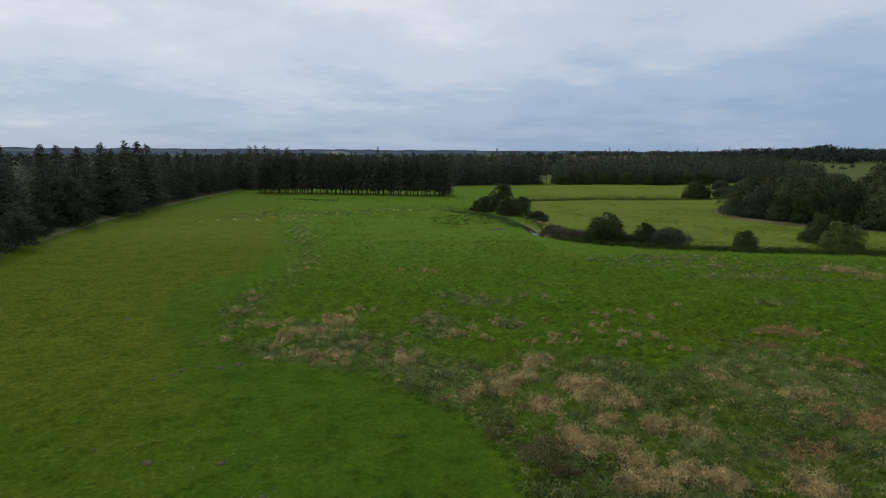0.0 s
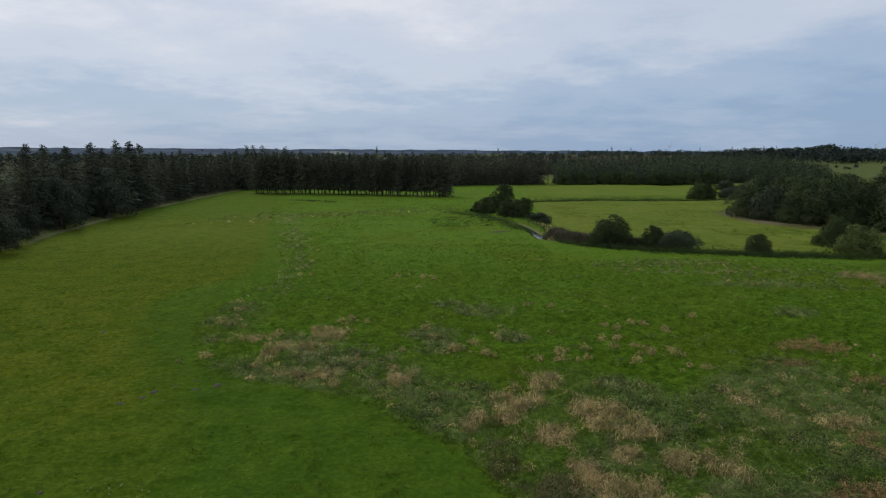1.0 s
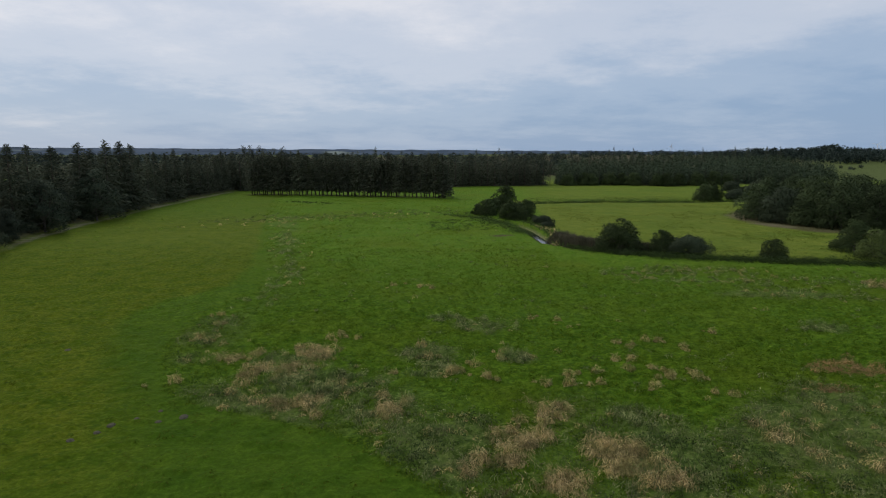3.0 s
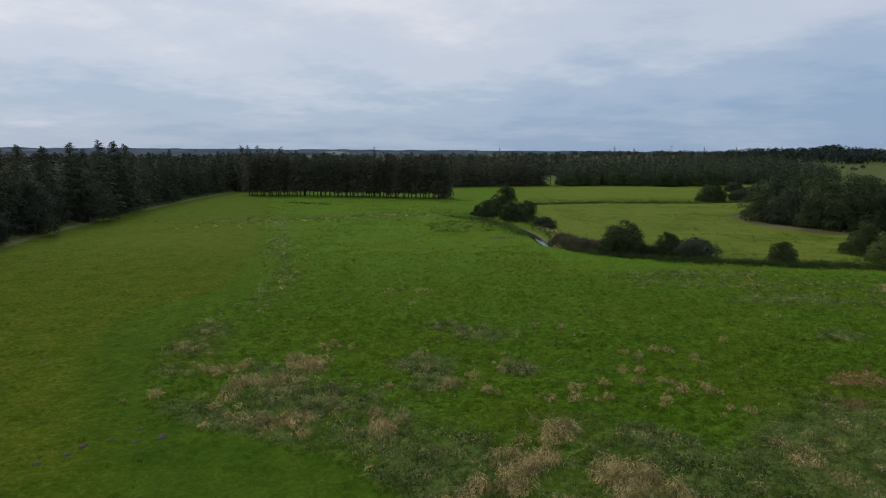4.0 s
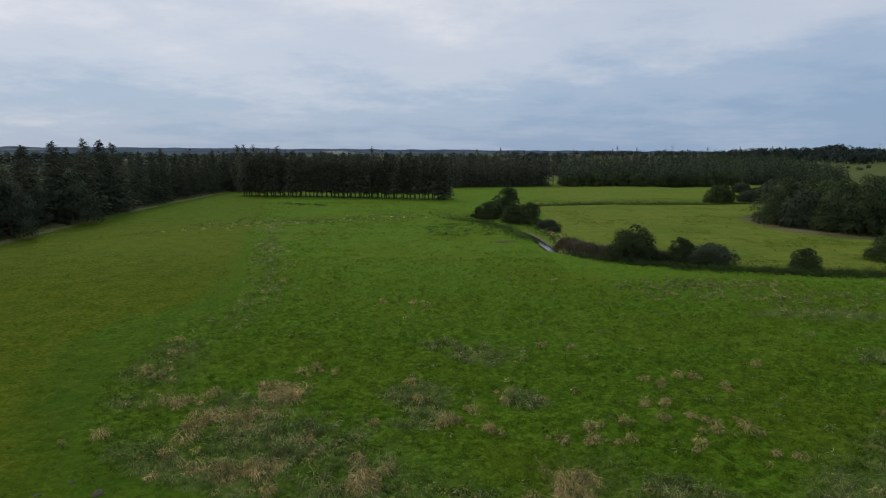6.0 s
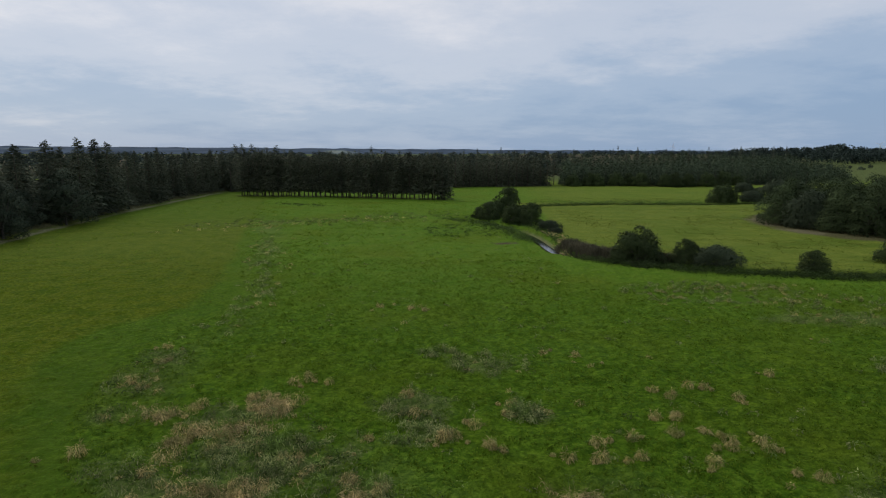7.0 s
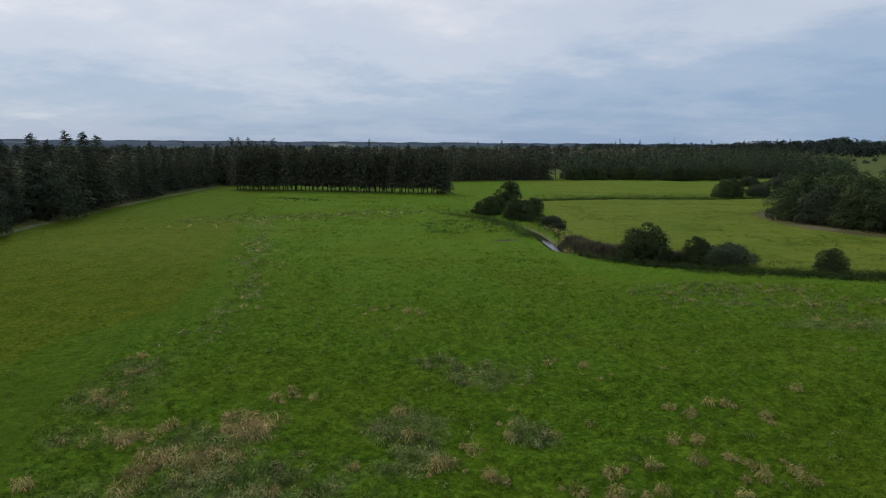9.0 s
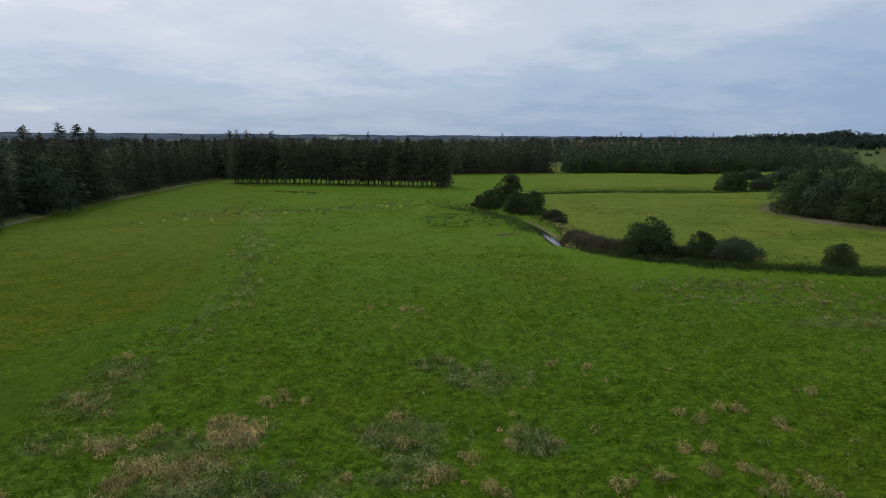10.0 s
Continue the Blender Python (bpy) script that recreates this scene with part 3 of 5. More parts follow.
def mounds(rng, x, y, blades, height, spread, width, ragged=0.25, soft=0.4):
    """Tussocks: domes thatched with drooping blades, some of them standing out."""
    n = len(x)
    i = np.repeat(np.arange(n), blades)
    m = len(i)
    h, s = np.broadcast_to(height, (n,))[i], np.broadcast_to(spread, (n,))[i]
    a, u = rng.uniform(0, 6.283, m), rng.random(m)
    theta = 1.45 * u ** 0.62
    k = rng.uniform(0.72, 1.05, m)
    squash = 1 + 0.25 * np.sin(a + 7.0 * i)
    p = np.stack([x[i] + s * k * squash * np.sin(theta) * np.cos(a), y[i] + s * k * squash * np.sin(theta) * np.sin(a), terrain(x, y)[i] - 0.02 + h * k * np.cos(theta)], 1)
    way = np.stack([s * np.cos(theta) * np.cos(a), s * np.cos(theta) * np.sin(a), -h * np.sin(theta)], 1)
    way = unit(unit(way) + rng.normal(0, ragged, (m, 3)) + np.array((0, 0, 1.0)) * (rng.random((m, 1)) < 0.14) * rng.uniform(0.5, 1.5, (m, 1)))
    out = np.stack([np.cos(a) * np.sin(theta), np.sin(a) * np.sin(theta), np.cos(theta)], 1)
    side = unit(np.cross(way, out) + 0.3 * rng.normal(size=(m, 3)))
    length = (0.20 + 0.22 * rng.random(m)) * (s + h)
    return diamonds(p, way, side, length, np.broadcast_to(width, (n,))[i] * rng.uniform(0.7, 1.3, m), 0.12 * length, out, soft)


def cone_crown(rng, height, radius, sprays, size, blunt=0.8):
    """A far conifer: drooping sprays thatched over an uneven cone."""
    u = 1 - np.sqrt(rng.random(sprays) * 0.985 + 0.01)
    a = rng.uniform(0, 6.283, sprays)
    tier = 0.86 + 0.2 * np.sin(u * height * 4.2 + 1.5 * np.sin(a))
    r = radius * (1 - u) ** blunt * tier * rng.uniform(0.7, 1.12, sprays) * (1 + 0.16 * np.sin(3 * a + rng.uniform(0, 6)))
    p = np.stack([r * np.cos(a) * 0.72, r * np.sin(a) * 0.72, 0.3 + u * (height - 0.9)], 1)
    way = unit(np.stack([np.cos(a), np.sin(a), -0.55 + 0.9 * u ** 3], 1) + rng.normal(0, 0.28, (sprays, 3)))
    out = np.stack([np.cos(a), np.sin(a), np.full(sprays, 0.7)], 1)
    side = unit(np.cross(way, out) + 0.25 * rng.normal(size=(sprays, 3)))
    length = size * rng.uniform(0.8, 1.4, sprays) * (1 - 0.5 * u)
    return diamonds(p, way, side, length, 0.62 * length, 0.1 * length, out, 0.7)


def stuff(name, data, mat, label, category):
    return tagged(new(name, mesh_of(name, data[0], data[1], mat, normals=data[2] if len(data) > 2 else None)), label, category, kind="stuff")


# ---- the ground: one sheet to the horizon ----
def spaced(first, last, step, far_low, far_high, growth=1.16):
    core = list(np.arange(first, last + 1e-6, step))
    low, high, s = [], [], step
    v = first
    while v > far_low:
        s *= growth
        v -= s
        low.append(v)
    v, s = core[-1], step
    while v < far_high:
        s *= growth
        v += s
        high.append(v)
    return np.array(low[::-1] + core + high)


def build_ground():
    xs = np.unique(np.concatenate([spaced(-76, -38, 0.6, -4700, -38, 1.25)[:-1], np.arange(-38, 42, 0.2), spaced(42, 84, 0.6, 42, 4700, 1.25)]))
    ya = np.concatenate([np.arange(18, 62, 0.21), np.arange(62, 92, 0.34), np.arange(92, 122, 0.6)])
    yb = spaced(122, 200, 1.1, 122, 4900, 1.1)
    yc = spaced(10, 18, 0.6, -1500, 17.9, 1.3)
    ys = np.unique(np.concatenate([yc, ya, yb]))
    X, Y = np.meshgrid(xs, ys)
    x, y = X.ravel(), Y.ravel()
    z = terrain(x, y)
    w, h = len(xs), len(ys)
    i = (np.arange(h - 1)[:, None] * w + np.arange(w - 1)[None, :]).ravel()
    me = mesh_of("ground", np.stack([x, y, z], 1), np.stack([i, i + 1, i + w + 1, i + w], 1), GROUND, True)
    d = mown_offset(x, y)
    e = sorted((q, p) for p, q in OLIVE_EDGE)
    olive = x - np.interp(y, [p[0] for p in e], [p[1] for p in e]) + 3 * (fbm(x, y, 9, 21) - 0.5)
    soft_edge = 1.0 + 2.4 * (1 - smooth(40, 58, y))
    mown = 1 - smooth(-1, 1, olive / soft_edge)
    mown = mown * (1 - 0.65 * smooth(112, 150, y))
    mown = np.maximum(mown, 0.12 * (1 - smooth(-0.6, 0.4, d)))
    mown = mown * (0.45 + 0.55 * smooth(24, 40, y))
    brook = brook_distance(x, y)
    east = np.interp(y, [60, 80, 85.6, 90, 99.5, 113.5, 121, 131, 139, 150, 170], [200, 60, 38, 25.5, 18.5, 18.0, 17.5, 18.5, 19.5, 20.5, 17.5])
    pasture = smooth(0.5, 2.0, x - east) * smooth(78, 84, y) * (1 - smooth(176, 181, y))
    pasture = np.maximum(pasture, 0.8 * smooth(181, 186, y) * smooth(15, 40, x))
    pasture = np.maximum(pasture, 0.4 * mown * smooth(70, 105, y))
    wood = wood_offset(x, y)
    inside = smooth(0.9, 1.8, wood + 1.2 * (fbm(x, y, 4, 9) - 0.5)) * (1 - smooth(214, 225, y)) * smooth(40, 55, y)
    clump = 1 - smooth(0.85, 1.05, np.hypot((x - 85) / 24.6, (y - 128) / 25.5) + 0.25 * (fbm(x, y, 8, 4) - 0.5))
    north = smooth(-2, 2, y - north_front(x)) * (1 - smooth(60, 90, y - north_front(x))) * (1 - smooth(39, 41, x))
    north = np.maximum(north, smooth(-2, 2, y - north_front(x)) * smooth(46, 48, x - 0.17 * (y - 256)) * (1 - smooth(0.53, 0.57, x / np.maximum(y, 1))) * (1 - smooth(740, 780, y)))
    north = np.maximum(north, smooth(340, 372, y) * (1 - smooth(0.53, 0.57, x / np.maximum(y, 1))) * (1 - smooth(1500, 1900, y)))
    rows = 1 - smooth(0.8, 2.2, line_distance(x, y, ROW_LINE))
    shore = np.hypot((x - 84.5) / 24.6, (y - 127) / 25.5) + 0.16 * (fbm(x, y, 7, 4) - 0.5)
    bare = np.maximum(np.maximum(0.8 * inside, 0.55 * clump), 0.5 * rows)
    bare = np.maximum(np.maximum(bare, 0.9 * north), 0.7 * (1 - smooth(0.5, 1.3, brook)))
    bare = np.maximum(bare, 0.8 * (1 - smooth(1.06, 1.16, shore)) * (x < 84))
    bare = np.maximum(bare, 0.95 * (1 - smooth(0.5, 1.2, np.hypot((x - 9.5) / 2.0, (y - 105.6) / 0.9))))
    lane = 0.85 * (1 - smooth(0.15, 0.6, np.abs(wood - 0.5 + 0.8 * (fbm(x, y, 9, 14) - 0.5)))) * smooth(85, 100, y) * (1 - smooth(205, 216, y)) * (0.5 + 0.5 * smooth(0.35, 0.55, fbm(x, y, 12, 15)))
    lane = np.maximum(lane, 0.5 * (1 - smooth(0.2, 0.5, np.abs(brook - 0.9))) * smooth(95, 99, y) * (1 - smooth(122, 126, y)))
    lane = np.maximum(lane, 0.4 * smooth(0.92, 1.0, shore) * (1 - smooth(1.05, 1.15, shore)) * (x < 84) * smooth(0.35, 0.55, fbm(x, y, 6, 24)))
    layers = {"mown": mown, "rough": rough_amount(x, y), "dry": np.maximum(dry_amount(x, y), 0.8 * rust_amount(x, y)), "bare": bare, "pasture": pasture, "track": lane, "grazed": smooth(48, 96, y), "meagre": smooth(282, 320, y), "short": (1 - smooth(-0.8, 0.5, d)) * (1 - 0.6 * smooth(44, 70, y))}
    for name, values in layers.items():
        me.attributes.new(name, "FLOAT", "POINT").data.foreach_set("value", np.asarray(values, np.float32))
    return tagged(new("ground", me), "green grass meadow with mown, coarse and straw-coloured parts", "ground", kind="structure")


def north_front(x):
    return np.interp(x, [-120, -69, -40, 2, 41, 46, 69, 88, 114, 150, 190, 260], [200, 216, 236, 246, 256, 256, 261, 252, 266, 276, 300, 380])


ROW_LINE = ((-58.5, 199), (-43, 197.5), (-28, 195), (-13, 190), (0.5, 185.5))
build_ground()


def build_brook():
    pts = [np.array(p, float) for p in BROOK[:8]]
    line = []
    for a, b in zip(pts, pts[1:]):
        for k in range(6):
            line.append(a + (b - a) * k / 6)
    verts, faces = [], []
    for i, p in enumerate(line):
        d = line[min(i + 1, len(line) - 1)] - line[max(i - 1, 0)]
        side = np.array((-d[1], d[0])) / np.linalg.norm(d)
        for s in (-0.6, 0.6):
            q = p + side * s
            verts.append((q[0], q[1], -0.52))
        if i:
            k = 2 * i
            faces.append((k - 2, k - 1, k + 1, k))
    return tagged(new("brook_water", mesh_of("brook_water", verts, faces, WATER)), "narrow dark brook reflecting the grey sky", "water", kind="structure")


build_brook()


def build_hills():
    """A low ridge round the north, rising and falling."""
    n, rows = 420, 7
    verts, faces = [], []
    for j in range(rows):
        u = j / (rows - 1)
        for i in range(n):
            a = radians(-62 + 124 * i / (n - 1))
            r = 2900 + 1500 * u
            x, y = r * math.sin(a), r * math.cos(a)
            west = max(0.0, min(1.0, 0.45 - math.sin(a)))
            crest = 12 + 20 * west + 14 * float(fbm(x, y, 900, 41)) + 15 * float(fbm(x, y, 110, 43))
            verts.append((x, y, -14 + crest * math.sin(min(1, u * 1.25) * math.pi / 2)))
    for j in range(rows - 1):
        for i in range(n - 1):
            k = j * n + i
            faces.append((k, k + 1, k + n + 1, k + n))
    return tagged(new("backdrop_hills", mesh_of("backdrop_hills", verts, faces, HILL, True)), "low wooded hills on the horizon, tinted blue-grey for haze", "hills", kind="structure")


build_hills()


# ---- trees ----
def conifer(name, seed, height, radius, bare, mat, label, category="tree", step=0.5, per=8, sprays=6, blunt=0.75, foot=0.16, bulk=1.0):
    rng = np.random.default_rng(seed)
    root = tagged(new(name), label, category)
    part("trunk", conifer_trunk(rng, height, foot), BARK, root)
    part("crown", conifer_crown(rng, height, radius, bare, step, per, sprays, blunt, bulk), mat, root)
    return root


def broadleaf(name, seed, height, radius, mat, label, category="tree", leaves=3000, size=0.32, lumps=9, stem=0.35, foot=0.14, skirt=0.3, bulge=1.0, hem=0):
    rng = np.random.default_rng(seed)
    blobs = []
    for k in range(lumps):
        a = 2.4 * k + rng.normal(0, 0.3)
        u = (k + 0.5) / lumps
        reach = radius * math.sqrt(max(0.05, 1 - (u * 1.02 - skirt) ** 2 / (1.05 - skirt) ** 2 if u > skirt else 1 - 0.5 * (skirt - u)))
        r = radius * bulge * rng.uniform(0.2, 0.44) * (1.1 - 0.35 * u)
        out = max(0, reach - 0.8 * r) * rng.uniform(0.6, 1.25)
        blobs.append((out * math.cos(a), out * math.sin(a), max(r * 0.5, height * u * rng.uniform(0.9, 1.05)), r, rng.uniform(0.8, 1.1)))
    blobs += [(radius * 0.1, 0, height * 0.35, radius * 0.5, 0.9), (-radius * 0.1, 0, height * 0.62, radius * 0.42, 1.0)]
    for k in range(hem):
        a = 6.283 * k / hem + rng.normal(0, 0.2)
        blobs.append((0.78 * radius * math.cos(a), 0.78 * radius * math.sin(a), height * rng.uniform(0.06, 0.16), radius * rng.uniform(0.24, 0.34), 0.9))
    top = max(z + r * s for _, _, z, r, s in blobs)
    blobs = [(x, y, z * height / top, r, s) for x, y, z, r, s in blobs]
    root = tagged(new(name), label, category)
    part("trunk", tube([(0, 0, -0.3), (0.03, 0, 0.3), (-0.04, 0.05, height * stem), (0.05, 0.0, height * 0.7)], [foot * 1.3, foot, foot * 0.8, foot * 0.3], 7), GREY_BARK, root)
    part("branches", limbs(rng, height * stem, blobs, foot), GREY_BARK, root)
    part("crown", leaf_crown(rng, blobs, leaves, size), mat, root)
    return root


def plant_all(kinds, places, group=""):
    """Stands the kinds of tree at places (x, y, scale): the first of each kind stands itself, the others are copies."""
    used = set()
    for n, (x, y, s, which) in enumerate(places):
        ob = kinds[which]
        m = pose(x, y, ground_z(x, y), 0, 0, (n * 137.5) % 360) @ Matrix.Diagonal((s, s, s * (0.95 + 0.1 * ((n * 0.618) % 1)), 1))
        if which in used:
            ob = copy_thing(ob, m)
        else:
            used.add(which)
            first[which] = m
        if group:
            tagged(ob, group=group)
    for which, m in first.items():
        kinds[which].matrix_basis = m
    first.clear()


first = {}
rng = np.random.default_rng(11)

# the shelter belt: one close row of spruce, browsed clear below the crowns
belt_kinds = [conifer("belt_spruce", 100 + k, 11.9 + 0.5 * (k % 3), 2.9, 2.1, SPRUCE, "dark green spruce with bare lower trunk in a close row", step=0.44, per=9, sprays=9, blunt=0.62, foot=0.17)
              for k in range(4)]
places = []
px, py = [p[0] for p in ROW_LINE], [p[1] for p in ROW_LINE]
for k, bx in enumerate(np.arange(-58.3, 0.3, 1.24)):
    by = float(np.interp(bx, px, py))
    tall = 1.0 if bx < -40 else 0.97
    places.append((bx + rng.normal(0, 0.15), by + rng.normal(0, 0.6), tall * rng.uniform(0.86, 1.06), int(rng.integers(0, 4))))
for bx in np.arange(-57.5, 1.0, 2.6):
    by = float(np.interp(bx, px, py)) + 2.6
    places.append((bx + rng.normal(0, 0.3), by + rng.normal(0, 0.3), 0.98 * rng.uniform(0.92, 1.05), int(rng.integers(0, 4))))
plant_all(belt_kinds, places, "spruces of the shelter belt")

end_spruce = conifer("belt_end_spruce", 120, 8.6, 3.4, 0.9, SPRUCE, "low broad spruce closing the end of the shelter belt", step=0.44, per=10, sprays=9, blunt=0.7, foot=0.16)
end_spruce.matrix_basis = pose(0.6, 186.4, ground_z(0.6, 186.4))

# the wood along the west side
wood_kinds = [conifer("wood_spruce", 200 + k, 13.6, 3.9 + 0.4 * (k % 2), 0.7 + 0.4 * (k % 2), SPRUCE, "tall dark spruce at the edge of the wood", step=0.42, per=12, sprays=15, blunt=0.74, foot=0.2, bulk=0.74)
              for k in range(5)]
wood_kinds += [conifer("wood_spruce", 210 + k, 13.6, 4.1 + 0.3 * k, 0.9, SPRUCE, "broad tall spruce standing above the wood's edge", step=0.42, per=13, sprays=18, blunt=0.66, foot=0.24, bulk=0.74) for k in range(2)]
tall_trees = ((-66.4, 115.6, 14.0), (-65.9, 122.6, 13.9), (-64.4, 101.8, 13.9), (-66.0, 132.2, 14.2), (-66.4, 138.2, 14.7), (-67.4, 144.6, 14.6), (-62.4, 87.5, 13.9), (-66.9, 128.0, 13.2), (-66.2, 109, 12.9), (-65.6, 94.2, 13.0), (-63.6, 81.4, 12.6), (-61.8, 75.0, 12.2))
places = [(x * 1.03, 11 + (y - 11) * 1.03, h / 13.6, 5 + k % 2) for k, (x, y, h) in enumerate(tall_trees)]
wx, wy = [p[0] for p in WOOD_EDGE], [p[1] for p in WOOD_EDGE]
for rank, (inset, gap) in enumerate(((4.0, 4.4),)):
    for y in np.arange(62 + rank * 1.3, 222, gap):
        x = float(np.interp(y, wy, wx)) - (inset if y > 125 else inset - 0.8 if y > 100 else inset + 3.5) + rng.normal(0, 0.6)
        if min(math.hypot(x - a, y - c) for a, c, _ in tall_trees) > 4.0:
            places.append((x, y + rng.normal(0, 0.6), rng.uniform(0.74, 0.92) + (0.06 if y > 150 else 0), int(rng.integers(0, 5))))
plant_all(wood_kinds, places, "spruces of the west wood")

# rounder pines and a willow standing in front of the wood
edge_pines = [broadleaf("edge_pine", 300 + k, 8.0, 3.6, PINE, "dark round-crowned pine at the wood's edge", leaves=14000, size=0.21, lumps=24, foot=0.16) for k in range(2)]
plant_all(edge_pines, [(-63.2, 107.0, 1.12, 0), (-65.0, 125.4, 1.2, 1), (-61.2, 95.4, 0.6, 1), (-66.6, 117, 0.72, 0), (-68.4, 142, 0.7, 1), (-56.0, 70, 0.8, 0)], "pines at the wood's edge")
willow = broadleaf("willow_bush", 320, 4.4, 2.9, WILLOW, "grey-green willow bush at the wood's edge", "bush", leaves=6500, size=0.2, lumps=11, stem=0.2, foot=0.09)
plant_all([willow], [(-55.9, 81.2, 1.1, 0), (-58.6, 87.6, 0.85, 0), (-54.0, 73.5, 0.9, 0)])
round_willow = broadleaf("round_willow", 321, 3.4, 3.6, WILLOW, "rounded grey-green willow bush beyond the far ditch", "bush", leaves=7000, size=0.34, lumps=20, stem=0.2, foot=0.09, skirt=0.2)
plant_all([round_willow], [(81.2, 182.8, 0.92, 0), (97.7, 221.3, 0.9, 0), (101.1, 208.4, 1.38, 0), (107.5, 207, 1.1, 0), (88.5, 186, 0.5, 0)], "willows beyond the far ditch")


# ---- woods beyond: masses that nobody could count ----
def wood_mass(seed, spots, kinds, near_kinds=(), near_y=0.0, near_x=0.0):
    """Many trees in one mesh: spots of (x, y, scale)."""
    r = np.random.default_rng(seed)
    pieces, tints, normals = [], [], []
    for x, y, s in spots:
        choice = near_kinds if y < near_y and x > near_x else kinds
        v, f, nn = choice[int(r.integers(0, len(choice)))]
        a = r.uniform(0, 6.283)
        c, q = math.cos(a), math.sin(a)
        w = np.stack([x + s * (c * v[:, 0] - q * v[:, 1]), y + s * (q * v[:, 0] + c * v[:, 1]), ground_z(x, y) + s * r.uniform(0.92, 1.06) * v[:, 2]], 1)
        pieces.append((w, f))
        normals.append(np.stack([c * nn[:, 0] - q * nn[:, 1], q * nn[:, 0] + c * nn[:, 1], nn[:, 2]], 1))
        tints.append(np.full(len(v), r.uniform(-0.3, 0.4)))
    mass_tint[0] = np.concatenate(tints)
    return (*joined(pieces), np.concatenate(normals))


def wood(name, data, mat, label):
    ob = stuff(name, data, mat, label, "wood")
    ob.data.attributes.new("tree", "FLOAT", "POINT").data.foreach_set("value", mass_tint[0].astype(np.float32))


mass_tint = [None]
simple_spruce = [cone_crown(np.random.default_rng(400 + k), 12.9 + 0.4 * k, 3.7, 170, 1.35, 0.72) for k in range(4)]


def alley(x, y):
    """How far a place lies from the green ride through the woods."""
    return abs(x - (42.6 + 0.166 * (y - 256)))


spots = []
for y in np.arange(60, 215, 5.5):
    for d in (9.2, 13.5, 18, 23, 29, 36, 44, 54):
        spots.append((float(np.interp(y, wy, wx)) - d + rng.normal(0, 1), y + rng.normal(0, 1.2), rng.uniform(0.76, 0.92) + (0.04 if y > 150 else 0)))
wood("west_wood", wood_mass(1, spots, simple_spruce), SPRUCE, "dense dark spruce wood beyond its edge trees")

north_kinds = [conifer("north_spruce", 220 + k, 12.2, 3.2, 0.5, SPRUCE, "dark spruce in the front of the northern wood", step=0.55, per=9, sprays=6, blunt=0.55, foot=0.18) for k in range(3)]
places = []
for x in np.arange(-68, 40.2, 2.5):
    places.append((x + rng.normal(0, 0.3), float(north_front(x)) + 1 + rng.normal(0, 0.5), rng.uniform(0.9, 1.08), int(rng.integers(0, 3))))
for k, (x, y, h) in enumerate(((-72.6, 246, 15.6), (-69.5, 247, 14.6), (-66.0, 244, 14.2), (-62.2, 241, 15.0), (-59.4, 243, 14.6), (-57, 244, 14.0), (-75.5, 247, 14.4), (-54.5, 246, 13.6), (-71.0, 243, 13.9), (-67.8, 246, 14.0), (-64.2, 243, 13.7), (-60.6, 245, 13.9), (-74.0, 244, 14.2), (-58.0, 241, 13.4))):
    places.append((x, y, h / 12.2, k % 3))
plant_all(north_kinds, places, "spruces of the northern wood")
spots = []
for x in np.arange(-90, 80, 4.4):
    for d in (5, 9, 14, 21, 30, 42, 60, 110):
        if x > 41 and d < 100:
            continue
        if alley(x, float(north_front(x)) + d) > 3.9:
            spots.append((x + rng.normal(0, 0.9), float(north_front(x)) + d + rng.normal(0, 0.8), rng.uniform(0.92, 1.1)))
wood("north_wood", wood_mass(2, spots, simple_spruce), SPRUCE, "dense dark spruce wood across the north of the meadow")

tall_kinds = [conifer("tall_spruce", 260 + k, 16.4, 3.7, 1.5, SPRUCE, "tall dark spruce topping the wood behind it", step=0.6, per=9, sprays=6, blunt=0.7, foot=0.2) for k in range(2)]
places = []
for slope, dist, size in ((0.255, 420, 0.95), (0.262, 430, 1.0), (0.275, 425, 0.9), (0.292, 440, 0.93), (0.225, 400, 0.88), (0.065, 290, 0.84), (0.085, 300, 0.9), (0.105, 295, 0.86), (0.05, 300, 0.84), (0.12, 300, 0.84),
                          (0.37, 470, 0.9), (0.40, 480, 0.92), (0.45, 520, 0.96), (0.47, 520, 0.98), (0.50, 540, 0.96), (0.52, 545, 1.0), (0.195, 380, 0.85), (0.335, 440, 0.88), (-0.103, 194.5, 0.92)):
    places.append((slope * dist, dist, size, len(places) % 2))
plant_all(tall_kinds, places, "tall spruces topping the woods")

fine_young = [cone_crown(np.random.default_rng(440 + k), 9.8 + 0.5 * k, (3.1, 3.4, 2.8, 3.7)[k], 230, 0.95, (0.75, 0.55, 0.85, 0.5)[k]) for k in range(4)]
simple_young = [cone_crown(np.random.default_rng(430 + k), 9.8 + 0.5 * k, (3.1, 3.4, 2.8, 3.7)[k], 150, 1.2, (0.8, 0.6, 0.9, 0.5)[k]) for k in range(4)]
young_kinds = [conifer("plantation_spruce", 240 + k, 9.6, 3.1, 0.2, PLANTATION, "mid-green young spruce in the front of the plantation", step=0.55, per=9, sprays=6, blunt=0.6, foot=0.14) for k in range(3)]
places = []
for x in np.arange(46.2, 150, 2.7):
    places.append((x + rng.normal(0, 0.4), float(north_front(x)) + 1 + rng.normal(0, 0.9), rng.uniform(0.6, 0.86), int(rng.integers(0, 3))))
plant_all(young_kinds, places, "spruces of the plantation")
spots = []
